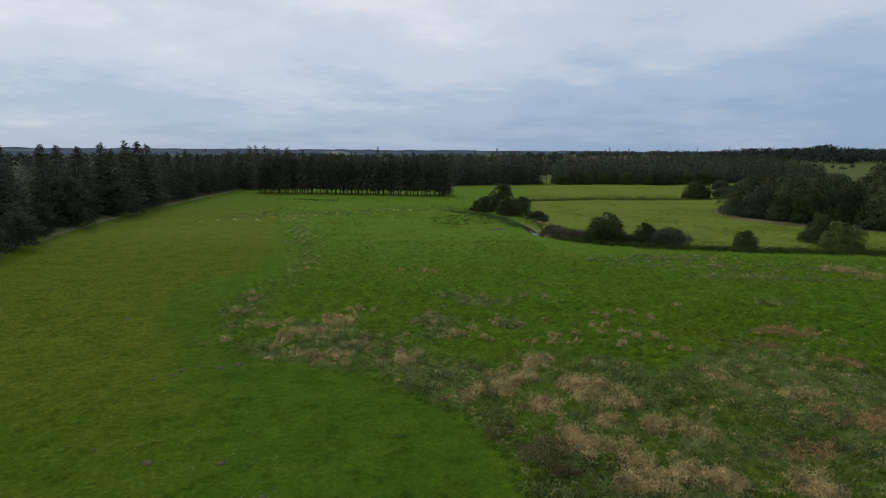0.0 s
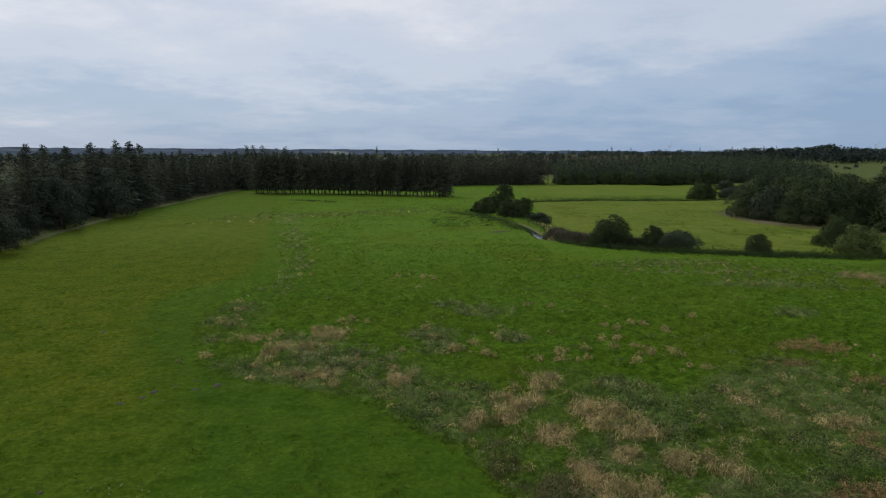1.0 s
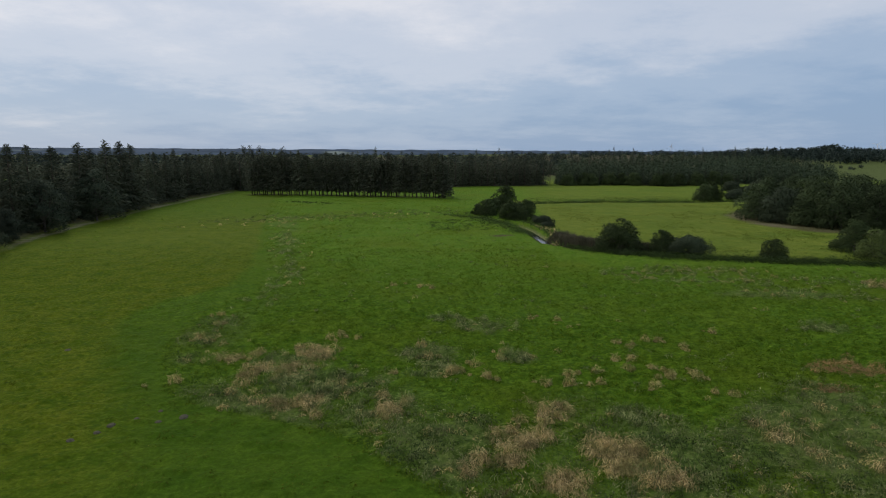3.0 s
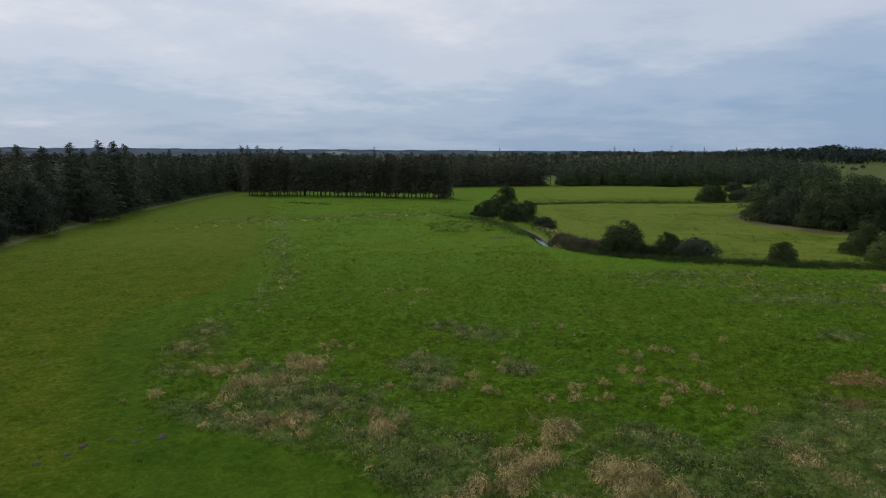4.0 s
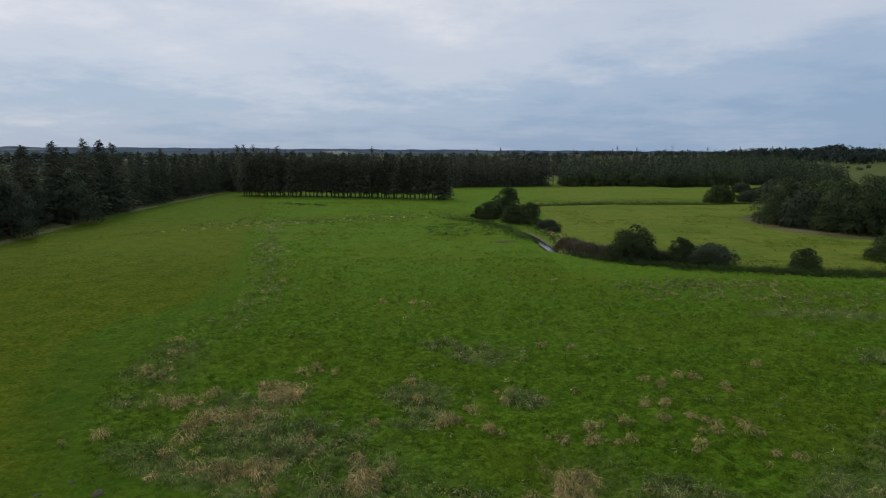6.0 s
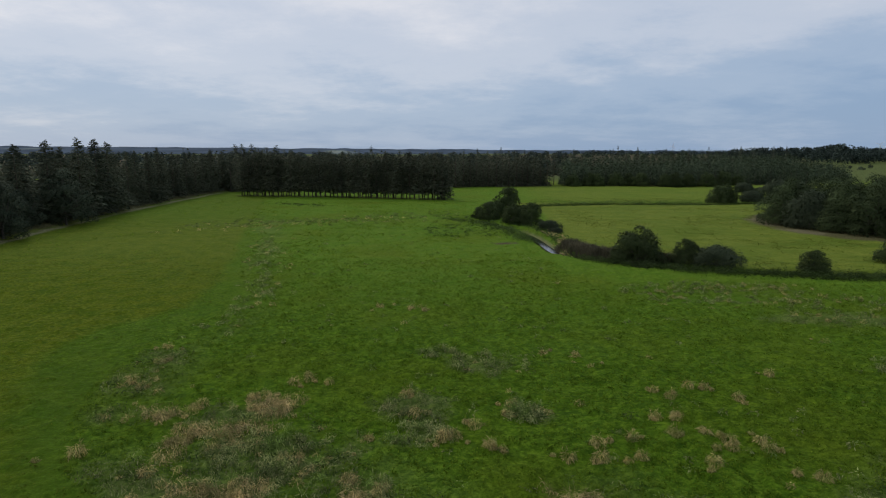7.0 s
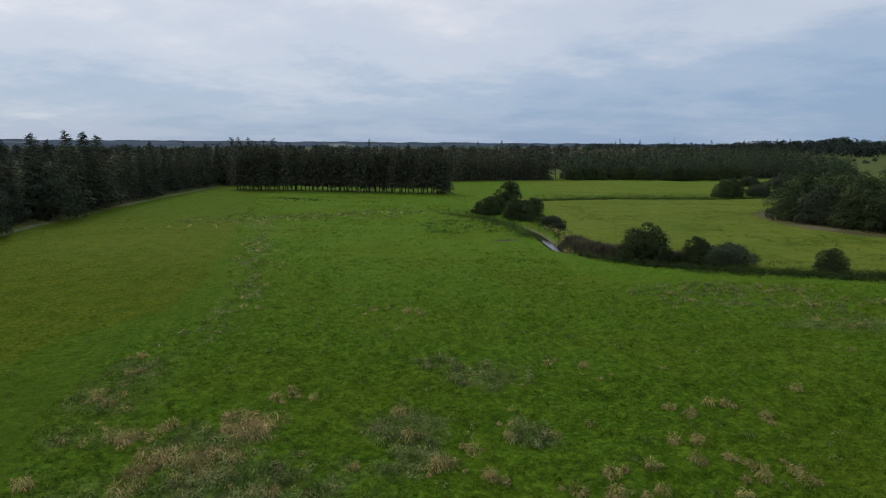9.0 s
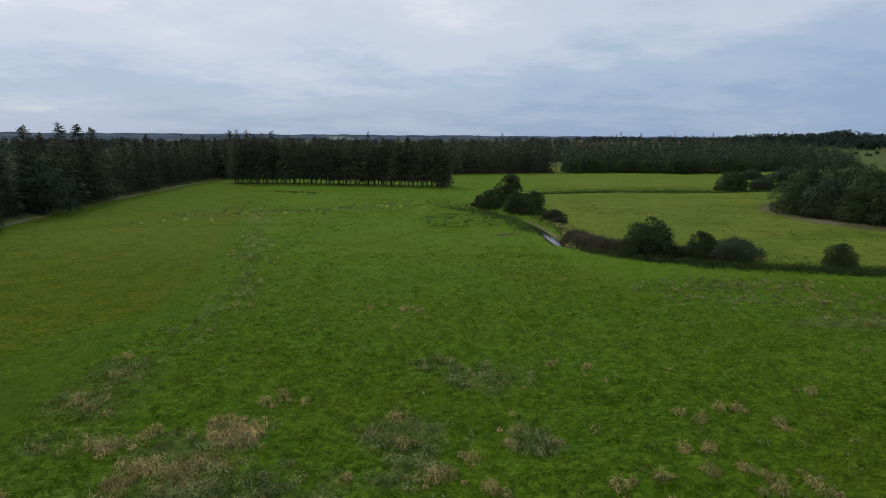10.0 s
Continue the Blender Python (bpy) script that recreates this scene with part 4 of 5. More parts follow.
for d in (4, 8, 12.5, 18, 24, 31, 39, 48, 60, 75, 95, 120, 150, 185, 230, 280, 340, 410):
    gap = 4.1 + d * 0.014
    for x in np.arange(48 + d * 0.12, 60 + 0.62 * (300 + d) - 60, gap):
        y = float(north_front(x)) + d
        if x < 0.60 * y and alley(x, y) > 3.9:
            spots.append((x + rng.normal(0, 0.8), y + rng.normal(0, 1.2), rng.uniform(0.76, 1.14) * (0.78 + 0.26 * min(1, d / 40) + min(d, 180) * 0.0006)))
conifer("gap_spruce", 280, 12.4, 3.6, 4.3, SPRUCE, "dark spruce with a high bare trunk over the green ride", step=0.5, per=10, sprays=7, blunt=0.5).matrix_basis = pose(43.0, 263, 0)
spots += [(62 + 2.2 * k, 374 + 3 * (k % 2), 1.0) for k in range(-2, 4)]
wood("plantation_wood", wood_mass(3, spots, simple_young, fine_young, 318.0, 40.0), PLANTATION, "broad mid-green spruce plantation seen over its tops")

# the wood on the rise to the north-east, and far woods before the hills
simple_round = [leaf_crown(np.random.default_rng(450 + k), [(0, 0, 6.5, 4.2, 0.95), (2.8, 0.6, 5.0, 3.2, 0.9), (-2.4, -1.4, 4.6, 3.2, 0.9), (0.4, 2.6, 5.2, 3.0, 0.9), (0.2, -1.0, 2.4, 3.4, 0.8)], 95, 2.0) for k in range(3)]
fine_round = [leaf_crown(np.random.default_rng(460 + k), [(0, 0, 5.5, 4.2, 0.9), (2.8, 0.6, 4.2, 3.2, 0.9), (-2.6, -1.4, 4.0, 3.2, 0.9), (0.4, 2.6, 4.4, 3.0, 0.9), (0.2, -1.0, 2.4, 3.4, 0.8)], 520, 1.0) for k in range(3)]
spots = []
for k in range(240):
    a = rng.uniform(0.44, 0.80)
    y = rng.uniform(640, 900)
    hump = 1 + 0.32 * math.exp(-((a - 0.605) / 0.03) ** 2)
    spots.append((a * y, y, rng.uniform(0.95, 1.25) * hump))
for k in range(14):
    a = rng.uniform(0.57, 0.80)
    y = rng.uniform(410, 480)
    spots.append((a * y, y, rng.uniform(0.2, 0.42)))
for k in range(90):
    a = rng.uniform(0.56, 0.86)
    y = rng.uniform(560, 640)
    spots.append((a * y, y, rng.uniform(0.8, 1.05)))
for k in range(420):
    a = rng.uniform(-0.9, 0.62)
    y = rng.uniform(700, 1400)
    spots.append((a * y, y, rng.uniform(0.75, 1.05)))
for k in range(300):
    a = rng.uniform(-0.9, 0.2)
    y = rng.uniform(310, 700)
    if (a * y < -110 or y > 335) and (alley(a * y, y) > 6 or y > 372):
        spots.append((a * y, y, rng.uniform(0.75, 0.94)))
wood("far_wood", wood_mass(4, spots, simple_round, fine_round, 490.0, 150.0), HAZED_LEAVES, "far mixed wood on gently rising ground")

# ---- the copse east of the pasture ----
copse_kinds = [broadleaf("copse_alder", 500 + k, (9.4, 8.6, 7.0)[k], (4.6, 4.9, 4.2)[k], (ALDER, ALDER, WILLOW)[k],
                         ("dark green alder in the dense copse", "broad dark alder in the dense copse", "grey-green willow in the dense copse")[k],
                         leaves=12000, size=0.31, lumps=20, foot=0.2, bulge=1.3, hem=9) for k in range(3)]
places = []
for x, y, s, k in ((62.6, 131.8, 0.84, 1), (64, 125.6, 0.92, 2), (66.5, 120.5, 0.95, 0), (69, 116, 0.92, 1), (71.5, 110.5, 0.85, 0), (75, 106, 0.9, 1), (79, 102, 0.9, 0),
                   (67, 137.5, 0.95, 0), (70, 129, 0.98, 1), (73, 122, 0.95, 0), (76.5, 116, 1.0, 1), (81, 110, 1.0, 0), (72, 140, 0.95, 1), (76, 134, 1.0, 0), (80, 127, 1.05, 1),
                   (84, 120, 1.0, 0), (89, 113, 1.0, 1), (80, 144, 0.95, 0), (85, 137, 1.0, 1), (90, 130, 1.0, 0), (95, 122, 1.0, 1), (97, 138, 1.0, 0), (101, 130, 1.0, 1),
                   (92, 146, 0.9, 1), (84, 100, 0.9, 1), (90, 104, 0.95, 0), (97, 112, 1.0, 0), (104, 134, 1.0, 1), (104, 118, 1.0, 1), (87, 94, 0.8, 0), (70.6, 134.2, 0.88, 0), (74.2, 128.4, 0.98, 1), (78.6, 131.0, 1.0, 0), (77.0, 122.5, 0.98, 1), (67.6, 125.5, 0.8, 1)):
    places.append((x, y, 0.9 * s if s > 0.94 and 66 < x < 82 else 1.07 * s if x > 88 else s, k))
plant_all(copse_kinds, places, "trees of the copse")

# ---- bushes along the brook and the far ditch ----
thorn = [broadleaf("hawthorn_bush", 600 + k, 4.5, 2.8, THORN, "dense dark green hawthorn bush on the grass", "bush", leaves=12000, size=0.185, lumps=20, hem=6, stem=0.25, skirt=0.18, foot=0.1) for k in range(3)]
front_row = [(49 + 5.4 * k + 1.7 * math.sin(2.3 * k), float(north_front(49 + 5.4 * k)) - 1.2 + 0.8 * math.sin(1.9 * k), 0.9 + 0.45 * (0.5 + 0.5 * math.sin(3.1 * k)), k % 3) for k in range(13)]
plant_all(thorn, front_row + [(23.8, 90.6, 1.22, 0), (29.0, 89.6, 0.64, 1), (41.4, 85.2, 0.60, 2), (54.4, 89.8, 0.9, 1), (14.2, 150.5, 1.22, 1), (9.0, 137.0, 0.78, 2), (10.8, 140.0, 0.8, 0), (7.4, 139.5, 0.5, 1),
                  (13.2, 130.4, 0.74, 0), (16.2, 128.8, 0.86, 1), (15.0, 133.0, 0.7, 2), (71.0, 179.0, 1.0, 2), (73.6, 180.4, 1.12, 0)], "hawthorn bushes of the meadow")
sallow = broadleaf("sallow_bush", 640, 2.5, 3.5, WILLOW, "low grey-green sallow bush beside the ditch", "bush", leaves=13000, size=0.16, lumps=18, stem=0.15, foot=0.07)
pale = broadleaf("elder_bush", 641, 4.4, 3.0, leaf_material("elder_leaves", (0.066, 0.092, 0.028), (0.130, 0.166, 0.052), 0.8, 0.08), "light green elder bush beside the ditch", "bush", leaves=12000, size=0.18, lumps=16, hem=8, stem=0.2, foot=0.1)
plant_all([sallow], [(31.8, 87.8, 0.95, 0)])
plant_all([copy_thing(sallow, pose(0, 0, 0))], [(18.2, 121.0, 0.62, 0), (18.6, 117.0, 0.42, 0)])
plant_all([pale], [(54.0, 84.0, 0.88, 0)])


# ---- growth along the water ----
def along(line, step, spread, seed):
    r = np.random.default_rng(seed)
    xs, ys = [], []
    for (ax, ay), (bx, by) in zip(line, line[1:]):
        n = max(1, int(math.hypot(bx - ax, by - ay) / step))
        t = r.random(n)
        xs.append(ax + (bx - ax) * t + r.normal(0, spread, n))
        ys.append(ay + (by - ay) * t + r.normal(0, spread, n))
    return np.concatenate(xs), np.concatenate(ys)


def leafy(rng, x, y, height, spread, leaves, size):
    """Low mounds of broad leaves."""
    n = len(x)
    i = np.repeat(np.arange(n), leaves)
    m = len(i)
    d = unit(rng.normal(size=(m, 3)))
    d[:, 2] = np.abs(d[:, 2])
    h, s = np.broadcast_to(height, (n,))[i], np.broadcast_to(spread, (n,))[i]
    k = rng.uniform(0.6, 1.05, m)
    p = np.stack([x[i] + d[:, 0] * s * k, y[i] + d[:, 1] * s * k, terrain(x, y)[i] + d[:, 2] * h * k], 1)
    way = unit(np.cross(d, rng.normal(size=(m, 3))) + 0.4 * d)
    side = unit(np.cross(way, d) + 0.3 * rng.normal(size=(m, 3)))
    return diamonds(p, way, side, size * rng.uniform(0.7, 1.4, m), size * rng.uniform(0.5, 0.9, m), size * 0.2, d, 0.65)


rng = np.random.default_rng(21)
x, y = along([(17.9, 104.0), (18.6, 99.6), (20.6, 96.0), (24.0, 92.6), (28, 90.4)], 0.012, 0.75, 5)
stuff("reed_bed", scatter_blades(rng, x, y, 7, 1.15, 0.35, 0.05, 0.5, 0.4), REED, "brownish reeds standing thick along the brook", "reeds")
x, y = along([(17.6, 94.4), (20.4, 90.4), (24.6, 87.0), (30.0, 83.8), (39.4, 81.4), (52, 79.4), (70, 76), (110, 68)], 0.04, 0.8, 6)
stuff("ditch_herbs", leafy(rng, x, y, 0.5 + 0.35 * rng.random(len(x)), 0.65, 20, 0.13), HERB, "rank dark green herbs filling the ditch", "plants")
x, y = along([(25, 88.6), (31, 85.8), (40, 83.8), (52, 82.2), (70, 79), (110, 71)], 0.04, 0.9, 9)
stuff("far_bank_herbs", leafy(rng, x, y, 0.7 + 0.5 * rng.random(len(x)), 0.6, 20, 0.13), HERB, "tall rank herbs on the far bank of the ditch", "plants")
x, y = along(BROOK[:7], 0.035, 1.9, 7)
keep = (brook_distance(x, y) > 1.5) & ((x > 15.5) | (y > 121))
stuff("bank_herbs", leafy(rng, x[keep], y[keep], 0.5, 0.55, 10, 0.2), HERB, "rank green herbs on the banks of the brook", "plants")
x, y = along([(6.5, 134), (9.5, 127), (11.2, 120), (12.4, 113), (12.8, 107)], 0.06, 1.0, 12)
stuff("brookside_herbs", leafy(rng, x, y, 0.4 + 0.5 * rng.random(len(x)), 0.5, 12, 0.16), HERB, "rank grey-green herbs beside the brook", "plants")
a, q = rng.uniform(0, 6.283, 130), np.sqrt(rng.random(130))
stuff("meadow_rough", leafy(rng, 4 + 7 * q * np.cos(a), 120 + 9 * q * np.sin(a), 0.16 + 0.2 * rng.random(130), 0.35 + 0.3 * rng.random(130), 16, 0.16), HERB, "dark rough tufts on the meadow near the brook", "tussocks")
x, y = along(FAR_DITCH, 0.06, 0.9, 8)
stuff("far_ditch_growth", leafy(rng, x, y, (0.3 + 0.9 * rng.random(len(x)) ** 2) * (0.6 + 1.0 * smooth(0.4, 0.7, fbm(x, y, 9, 57))), 0.7, 14, 0.19), HERB, "dark rank growth along the far ditch", "plants")


# ---- grass, tussocks and sedge ----
def spread_over(n, seed, x0, x1, y0, y1, power=1.6):
    """Places in a field, thinning out with distance from the near side."""
    r = np.random.default_rng(seed)
    y = y0 + (y1 - y0) * r.random(n) ** power
    half = 8 + 0.80 * y
    x = np.clip(r.uniform(-1, 1, n) * half, x0, x1)
    return x, y, r


x, y, r = spread_over(88000, 31, -60, 70, 14, 92, 1.25)
d = mown_offset(x, y)
open_ground = (wood_offset(x, y) < -1) & (brook_distance(x, y) > 6) & (y < 79 + 40 * (x < 14))
keep = (d > -0.3) & open_ground & (rough_amount(x, y) < 0.8) & (r.random(len(x)) < 0.2 + 5.0 * tufts(x, y))
n = keep.sum()
stuff("meadow_grass", mounds(r, x[keep], y[keep], 8, 0.08 + 0.15 * r.random(n) ** 1.4, 0.13 + 0.15 * r.random(n), 0.075, 0.35, 0.6), GRASS_BLADES, "uneven tufts of lush green meadow grass", "grass")
keep = (d < 0.3) & open_ground & (r.random(len(x)) < 0.06 + 0.5 * smooth(0.08, 0.20, tufts(x, y)))
n = keep.sum()
stuff("mown_grass", mounds(r, x[keep], y[keep], 8, 0.04 + 0.07 * r.random(n), 0.14 + 0.14 * r.random(n), 0.05, 0.35, 0.5), OLIVE_BLADES, "short olive-green tufts of mown grass", "grass")

r = np.random.default_rng(39)
x, y = r.uniform(-62, 14, 12000), 88 + 92 * r.random(12000) ** 1.2
keep = (wood_offset(x, y) < -1) & (brook_distance(x, y) > 3) & (r.random(12000) < 0.12 + 1.3 * smooth(0.45, 0.72, fbm(x, y, 6, 63))) & ((mown_offset(x, y) > -1) | (r.random(12000) < 0.2))
n = keep.sum()
stuff("far_meadow_grass", mounds(r, x[keep], y[keep], 8, 0.10 + 0.16 * r.random(n), 0.25 + 0.25 * r.random(n), 0.12, 0.3, 0.8), GRASS_BLADES, "uneven tufts of green grass on the far meadow", "grass")

x, y = r.uniform(18, 84, 12000), 86 + 110 * r.random(12000) ** 1.2
keep = (brook_distance(x, y) > 3.5) & (line_distance(x, y, FAR_DITCH) > 2) & (np.hypot((x - 85) / 25, (y - 128) / 26) > 1.05) & (y > 92 - 0.15 * (x - 20)) & (r.random(12000) < 0.1 + 1.2 * smooth(0.45, 0.7, fbm(x, y, 7, 64)))
n = keep.sum()
stuff("pasture_grass", mounds(r, x[keep], y[keep], 7, 0.07 + 0.10 * r.random(n), 0.28 + 0.25 * r.random(n), 0.13, 0.25, 0.9), PASTURE_BLADES, "short yellowish tufts of pasture grass", "grass")

x, y, r = spread_over(42000, 32, -40, 60, -8, 66, 1.0)
keep = (rough_amount(x, y) > 0.25 + 0.5 * r.random(len(x))) & (dry_amount(x, y) < 0.7)
n = keep.sum()
stuff("sedge_growth", mounds(r, x[keep], y[keep], 18, 0.18 + 0.30 * r.random(n), 0.20 + 0.16 * r.random(n), 0.032, 0.6), SEDGE_BLADES, "coarse grey-green sedge in the wet hollow", "sedge")
spots = np.array(SEDGE_PATCHES[:14])
i = np.repeat(np.arange(len(spots)), 22)
a, q = r.uniform(0, 6.283, len(i)), np.sqrt(r.random(len(i)))
x, y = spots[i, 0] + spots[i, 2] * q * np.cos(a), spots[i, 1] + spots[i, 3] * q * np.sin(a)
size = r.uniform(0.5, 1.0, len(i))
stuff("sedge_clumps", mounds(r, x, y, 60, 0.50 * size, 0.36 * size, 0.026, 0.5), SEDGE_BLADES, "upright grey-green clumps of sedge", "sedge")
x, y, r = spread_over(9000, 36, -40, 60, 19, 60, 1.3)
keep = (rough_amount(x, y) > 0.45) & (dry_amount(x, y) < 0.4) & (fbm(x, y, 3.5, 37) > 0.52)
stuff("hollow_herbs", leafy(r, x[keep], y[keep], 0.35, 0.4, 16, 0.11), HERB, "low dark green herbs in the wet hollow", "plants")
r = np.random.default_rng(38)
a, q = r.uniform(0, 6.283, 210), np.sqrt(r.random(210))
x, y = 26 + 8.5 * q * np.cos(a), 75 + 4.5 * q * np.sin(a)
stuff("dark_tussocks", mounds(r, x, y, 40, 0.14 + 0.20 * r.random(210), 0.18 + 0.16 * r.random(210), 0.05, 0.35, 0.7), SEDGE_BLADES, "small dark green tussocks on grazed turf", "tussocks")
a, q = r.uniform(0, 6.283, 120), np.sqrt(r.random(120))
x, y = 40 + 12 * q * np.cos(a), 68 + 5 * q * np.sin(a)
stuff("ditch_side_tussocks", mounds(r, x, y, 40, 0.16 + 0.2 * r.random(120), 0.25 + 0.25 * r.random(120), 0.06, 0.35, 0.7), SEDGE_BLADES, "dark green tussocks towards the ditch", "tussocks")


# dead grass: close and matted in the straw-coloured patches, single tussocks standing out, and loose ones
x, y, r = spread_over(78000, 33, -20, 50, 20, 72, 1.35)
keep = (dry_amount(x, y) > 0.12 + 0.75 * r.random(len(x))) & (r.random(len(x)) < 0.08 + 0.9 * smooth(0.47, 0.60, fbm(x, y, 0.6, 35)))
n = keep.sum()
size = r.uniform(0.5, 1.1, n)
stuff("dry_grass", mounds(r, x[keep], y[keep], 34, 0.42 * size, 0.30 * size, 0.024, 0.5), STRAW_BLADES, "matted dead straw-coloured grass in patches", "grass")
picks = np.flatnonzero((dry_amount(x, y) > 0.2 + 0.3 * r.random(len(x))) & (r.random(len(x)) < 0.15))
size = r.uniform(0.55, 1.1, len(picks))
stuff("dry_tussocks", mounds(r, x[picks], y[picks], 130, 0.62 * size, 0.48 * size, 0.018, 0.4), STRAW_BLADES, "heads of dead straw-coloured tussock grass", "tussocks")
keep = rust_amount(x, y) > 0.12 + 0.7 * r.random(len(x))
n = keep.sum()
size = r.uniform(0.5, 1.0, n)
stuff("rust_grass", mounds(r, x[keep], y[keep], 34, 0.32 * size, 0.32 * size, 0.020, 0.5), RUST_BLADES, "patches of rust-brown dead grass", "grass")
keep = brown_amount(x, y) > 0.3 + 0.9 * r.random(len(x))
n = keep.sum()
size = r.uniform(0.5, 1.0, n)
stuff("withered_sedge", mounds(r, x[keep], y[keep], 34, 0.40 * size, 0.32 * size, 0.020, 0.55), WITHERED_BLADES, "withered brown-green sedge at the edge of the hollow", "sedge")
cx, cy = np.array(DRY_TUFTS + NEAR_TUFTS).T
lx, ly, r = spread_over(5200, 34, -45, 60, 20, 150, 1.3)
d = mown_offset(lx, ly)
strip = (d > 0) & (d < 3.5) & (ly > 40) & (fbm(lx, ly, 6, 3) > 0.5)
hollow = (rough_amount(lx, ly) > 0.4) & (r.random(len(lx)) < 0.5)
loose = (d > 0) & (r.random(len(lx)) < 0.3 * smooth(0.6, 0.76, fbm(lx, ly, 7, 71)) + 0.02) & (ly < 80)
some = (strip | hollow | loose) & (brook_distance(lx, ly) > 4)
tx, ty = np.concatenate([cx, cx + r.normal(0, 0.55, len(cx))]), np.concatenate([cy, cy + r.normal(0, 0.4, len(cx))])
size = np.concatenate([r.uniform(0.75, 1.0, len(cx)), r.uniform(0.3, 0.6, len(cx))])
stuff("single_tussocks", mounds(r, tx, ty, 230, 0.50 * size, 0.41 * size, 0.021, 0.36), TUSSOCK_BLADES, "scattered half-dead tussocks of coarse grass", "tussocks")
n = some.sum()
size = r.uniform(0.25, 0.62, n)
stuff("small_tussocks", mounds(r, lx[some], ly[some], 80, 0.5 * size, 0.5 * size, 0.026, 0.32), TUSSOCK_BLADES, "small half-dead tufts of coarse grass", "tussocks")
x, y = along([(17.6, 119), (17.9, 112), (17.7, 105), (16.2, 97.6), (19.5, 92.6)], 0.3, 0.5, 43)
stuff("bank_straw", scatter_blades(r, x, y, 24, 0.5, 0.3, 0.03, 1.0, 1.0), STRAW_BLADES, "straw-coloured grass on the bank of the brook", "grass")

r = np.random.default_rng(44)
a, q = r.uniform(0, 6.283, 36), np.sqrt(r.random(36))
stuff("pale_tussocks", mounds(r, 28 + 11 * q * np.cos(a), 73 + 4.0 * q * np.sin(a), 60, 0.18 + 0.18 * r.random(36), 0.2 + 0.15 * r.random(36), 0.04), TUSSOCK_BLADES, "pale half-dead tussocks on the grazed turf", "tussocks")

# a rough line across the far meadow
x, y = along([(-42, 124), (-33, 131), (-24, 133), (-12, 139), (0, 146)], 0.2, 3.6, 45)
stuff("far_rough_tussocks", mounds(r, x, y, 26, 0.34, 0.45, 0.09), SEDGE_BLADES, "line of dark green tussocks across the far meadow", "tussocks")
x, y = along([(-40, 122), (-30, 129), (-20, 132), (-8, 139)], 0.5, 3.0, 46)
stuff("far_straw_tussocks", mounds(r, x, y, 26, 0.28, 0.4, 0.07), TUSSOCK_BLADES, "pale dead tussocks across the far meadow", "tussocks")
x, y = along([(-40, 172), (-35, 170), (-28, 165)], 0.22, 1.8, 47)
stuff("rush_clump", leafy(r, x, y, 0.22, 0.45, 14, 0.2), HERB, "dark clump of rushes before the shelter belt", "rushes")

# the strip of tussocks along the edge of the mown grass
x, y = along([(p[0] + 2.2, p[1]) for p in MOWN_EDGE[2:7]], 0.25, 1.0, 48)
keep = fbm(x, y, 5, 3) > 0.40
stuff("edge_tussocks", mounds(r, x[keep], y[keep], 44, 0.2 + 0.16 * r.random(keep.sum()), 0.36, 0.05), SEDGE_BLADES, "grey-green tussocks along the edge of the mown grass", "tussocks")
x, y = along([(p[0] + 2.6, p[1]) for p in MOWN_EDGE[2:7]], 3.0, 1.3, 49)
stuff("edge_straw", mounds(r, x, y, 80, 0.24, 0.28, 0.035), TUSSOCK_BLADES, "pale dead tussocks along the edge of the mown grass", "tussocks")

# loose green tufts
x, y, r = spread_over(5000, 35, -45, 60, 20, 130, 1.4)
keep = (mown_offset(x, y) > 0.5) & (brook_distance(x, y) > 5) & (y < 78 + 46 * (x < 12)) & (r.random(len(x)) < fbm(x, y, 5, 81) - 0.25)
n = keep.sum()
stuff("green_tussocks", mounds(r, x[keep], y[keep], 30, 0.14 + 0.16 * r.random(n), 0.2 + 0.18 * r.random(n), 0.05), SEDGE_BLADES, "low green tussocks over the meadow", "tussocks")


# ---- molehills and daisies on the mown grass ----
def molehill(seed, x, y, r):
    g = np.random.default_rng(seed)
    verts, faces, rings, n = [(0, 0, 0.36)], [], 5, 12
    for j in range(1, rings + 1):
        u = j / rings
        for k in range(n):
            a = 6.283 * k / n
            q = u * (1 + g.normal(0, 0.10))
            verts.append((q * math.cos(a), q * math.sin(a), 0.36 * (1 - u ** 1.4) * (1 + g.normal(0, 0.14)) - (0.2 if j == rings else 0)))
    for k in range(n):
        faces.append((0, 1 + k, 1 + (k + 1) % n))
        for j in range(rings - 1):
            p, q = 1 + j * n + k, 1 + j * n + (k + 1) % n
            faces += [(p, p + n, q + n), (p, q + n, q)]
    ob = tagged(new("molehill", mesh_of("molehill", np.array(verts) * (r, r * 0.9, r), faces, EARTH, True)), "grey-brown molehill of dried earth on the mown grass", "molehill", "molehills")
    ob.matrix_basis = pose(x, y, ground_z(x, y) + 0.02, 0, 0, 40 * seed)


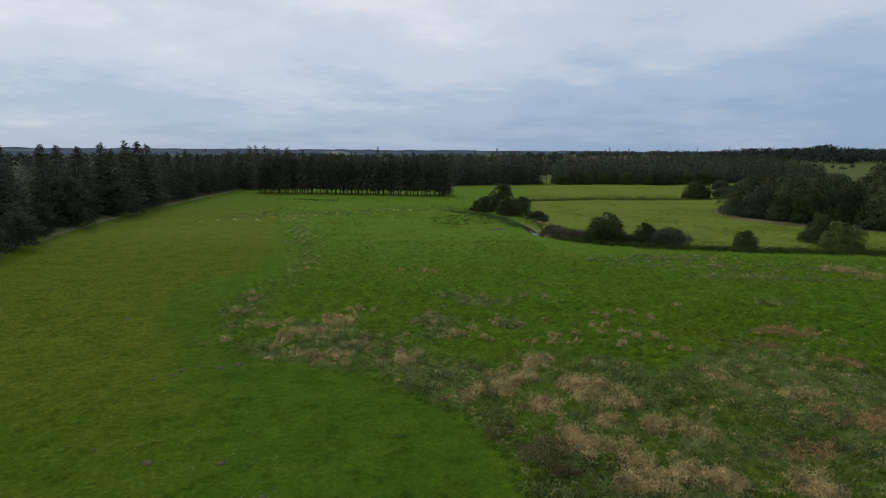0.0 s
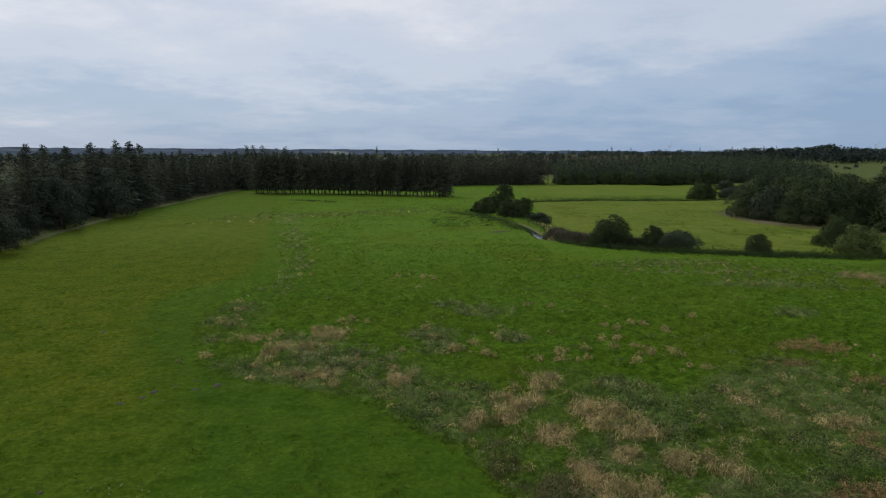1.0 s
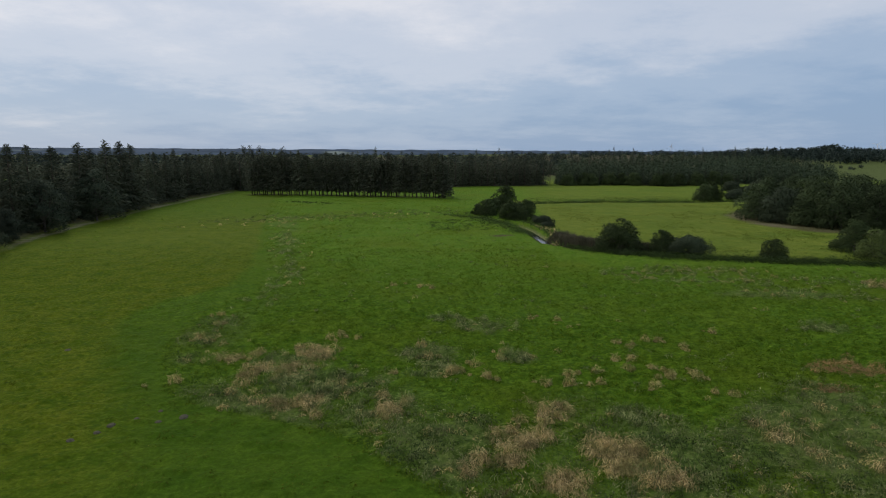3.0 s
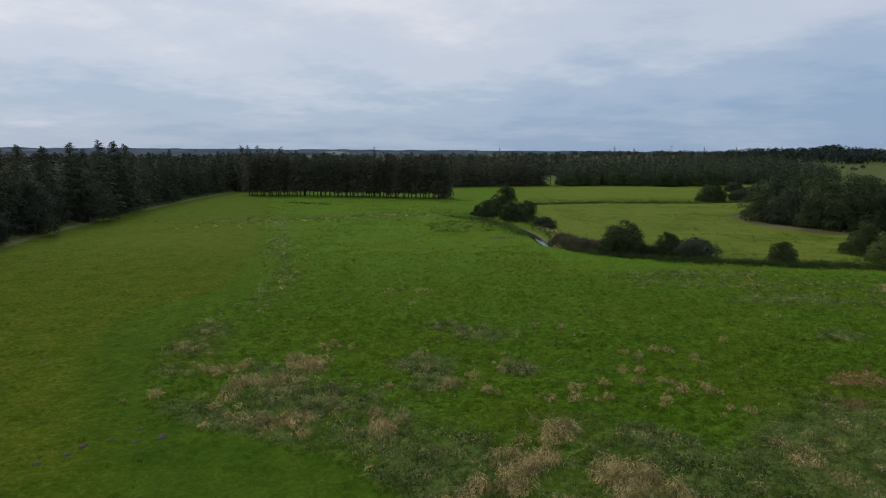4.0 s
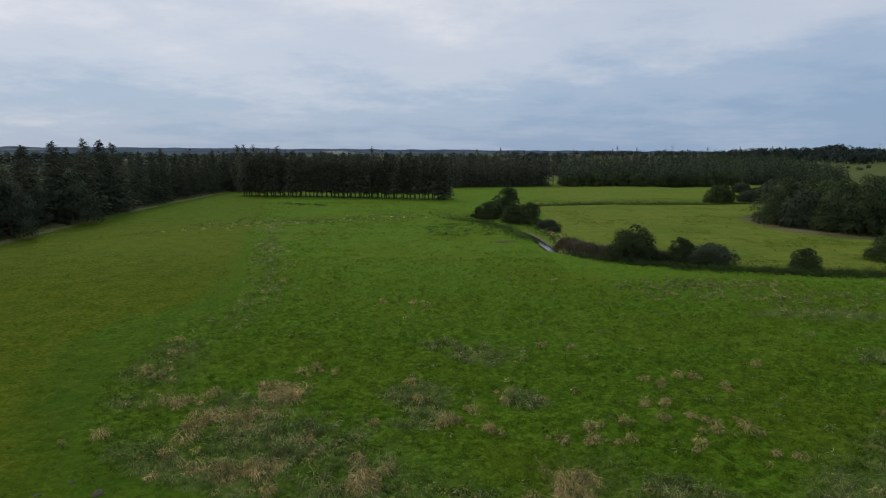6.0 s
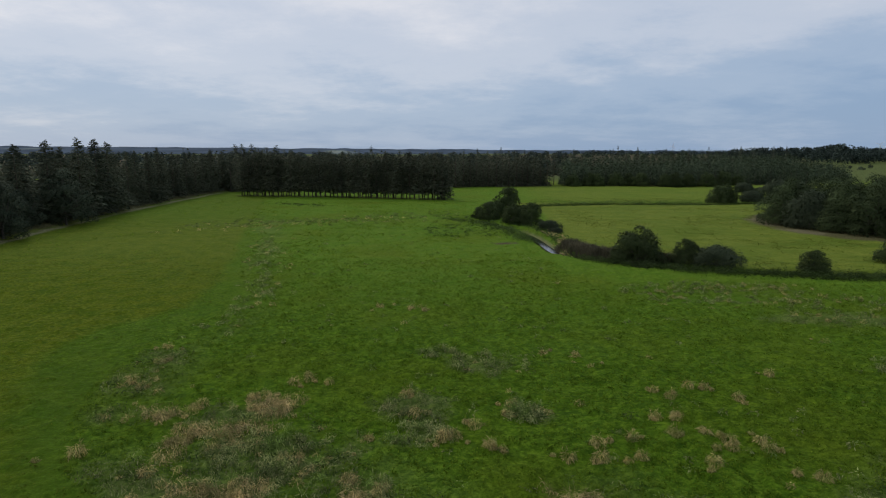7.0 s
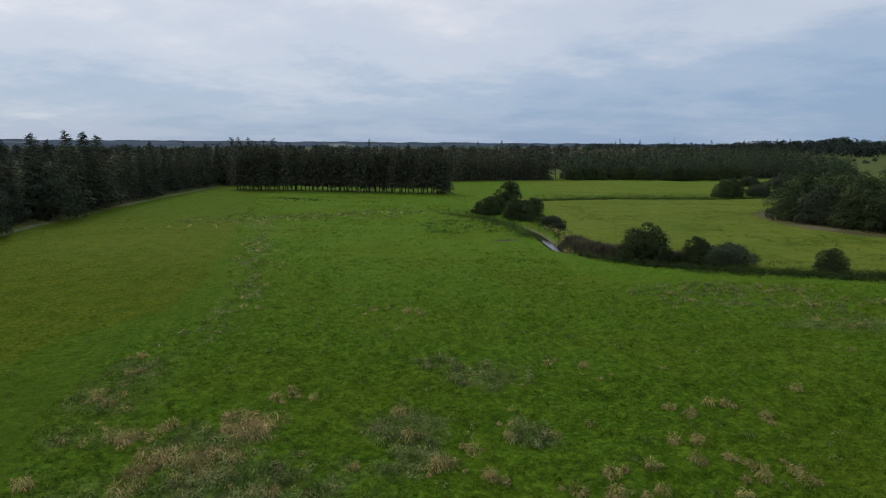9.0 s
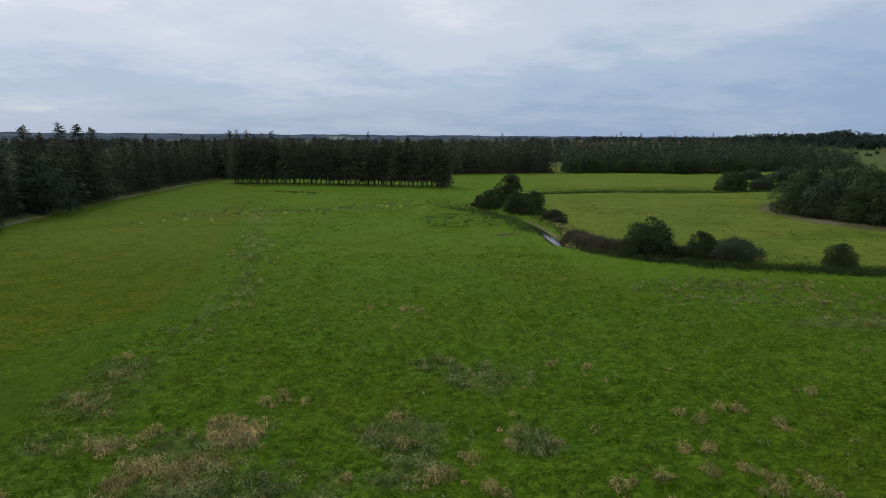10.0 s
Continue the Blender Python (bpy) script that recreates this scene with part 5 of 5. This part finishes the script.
def earth_material():
    m, nt, b = material("dried_earth", 0.95, 0.05)
    n = tex_noise(nt, 14, 5, 0.7)
    nt.links.new(blend(nt, remap(nt, n, 0.3, 0.7), (0.070, 0.062, 0.038), (0.150, 0.136, 0.088)), b.inputs["Base Color"])
    relief(nt, b, n, 1.0, 0.05)
    return m


EARTH = earth_material()
for k, (x, y) in enumerate(((-15.4, 38.4), (-14.1, 38.0), (-13.0, 38.5), (-14.6, 39.4), (-16.5, 36.7), (-16.2, 37.5), (-15.9, 26.8), (-9.7, 25.7), (-12.9, 25.7), (-7.1, 23.0), (-17.3, 35.8), (-25.6, 49.6))):
    molehill(k, x, y, 0.15 + 0.05 * (k % 3))

r = np.random.default_rng(51)
x = np.concatenate([r.normal(a, 0.7, 14) for a in (-13.1, -11.7, -8.7, -7.0)])
y = np.concatenate([r.normal(a, 0.5, 14) for a in (27.4, 25.5, 25.8, 22.6)])
base = np.stack([x, y, terrain(x, y) + 0.10], 1)
way = unit(r.normal(size=(len(x), 3)) * (1, 1, 0.1))
stuff("daisies", diamonds(base, way, unit(np.cross(way, (0, 0, 1.0))), 0.045, 0.04, 0.0), paint_material("white_petals", (0.6, 0.6, 0.55)), "scattered small white flowers in the mown grass", "flowers")


# ---- wind turbines on the horizon ----
def turbine(x, y, height, turn):
    root = tagged(new("wind_turbine"), "white three-bladed wind turbine on the horizon", "wind turbine", "wind turbines")
    root.matrix_basis = pose(x, y, 0, 0, 0, math.degrees(-math.atan2(x, y)))
    part("tower", tube([(0, 0, -20), (0, 0, height)], [2.2, 1.3], 10), WHITE, root)
    part("nacelle", tube([(0, 4, height + 1), (0, 2, height + 1), (0, -4, height + 1), (0, -5, height + 1)], [0.8, 1.8, 1.8, 0.6], 8), WHITE, root)
    for k in range(3):
        a = radians(turn + 120 * k)
        d = np.array((math.sin(a), 0, math.cos(a)))
        hub = np.array((0, -5, height + 1))
        part("blade", tube([hub, hub + d * 6, hub + d * height * 0.55], [0.9, 1.5, 0.25], 5), WHITE, root)


for tx, ty, th, turn in ((1420, 4000, 48, 20), (2710, 4000, 60, 50), (2840, 4150, 45, 80)):
    turbine(tx, ty, th, turn)
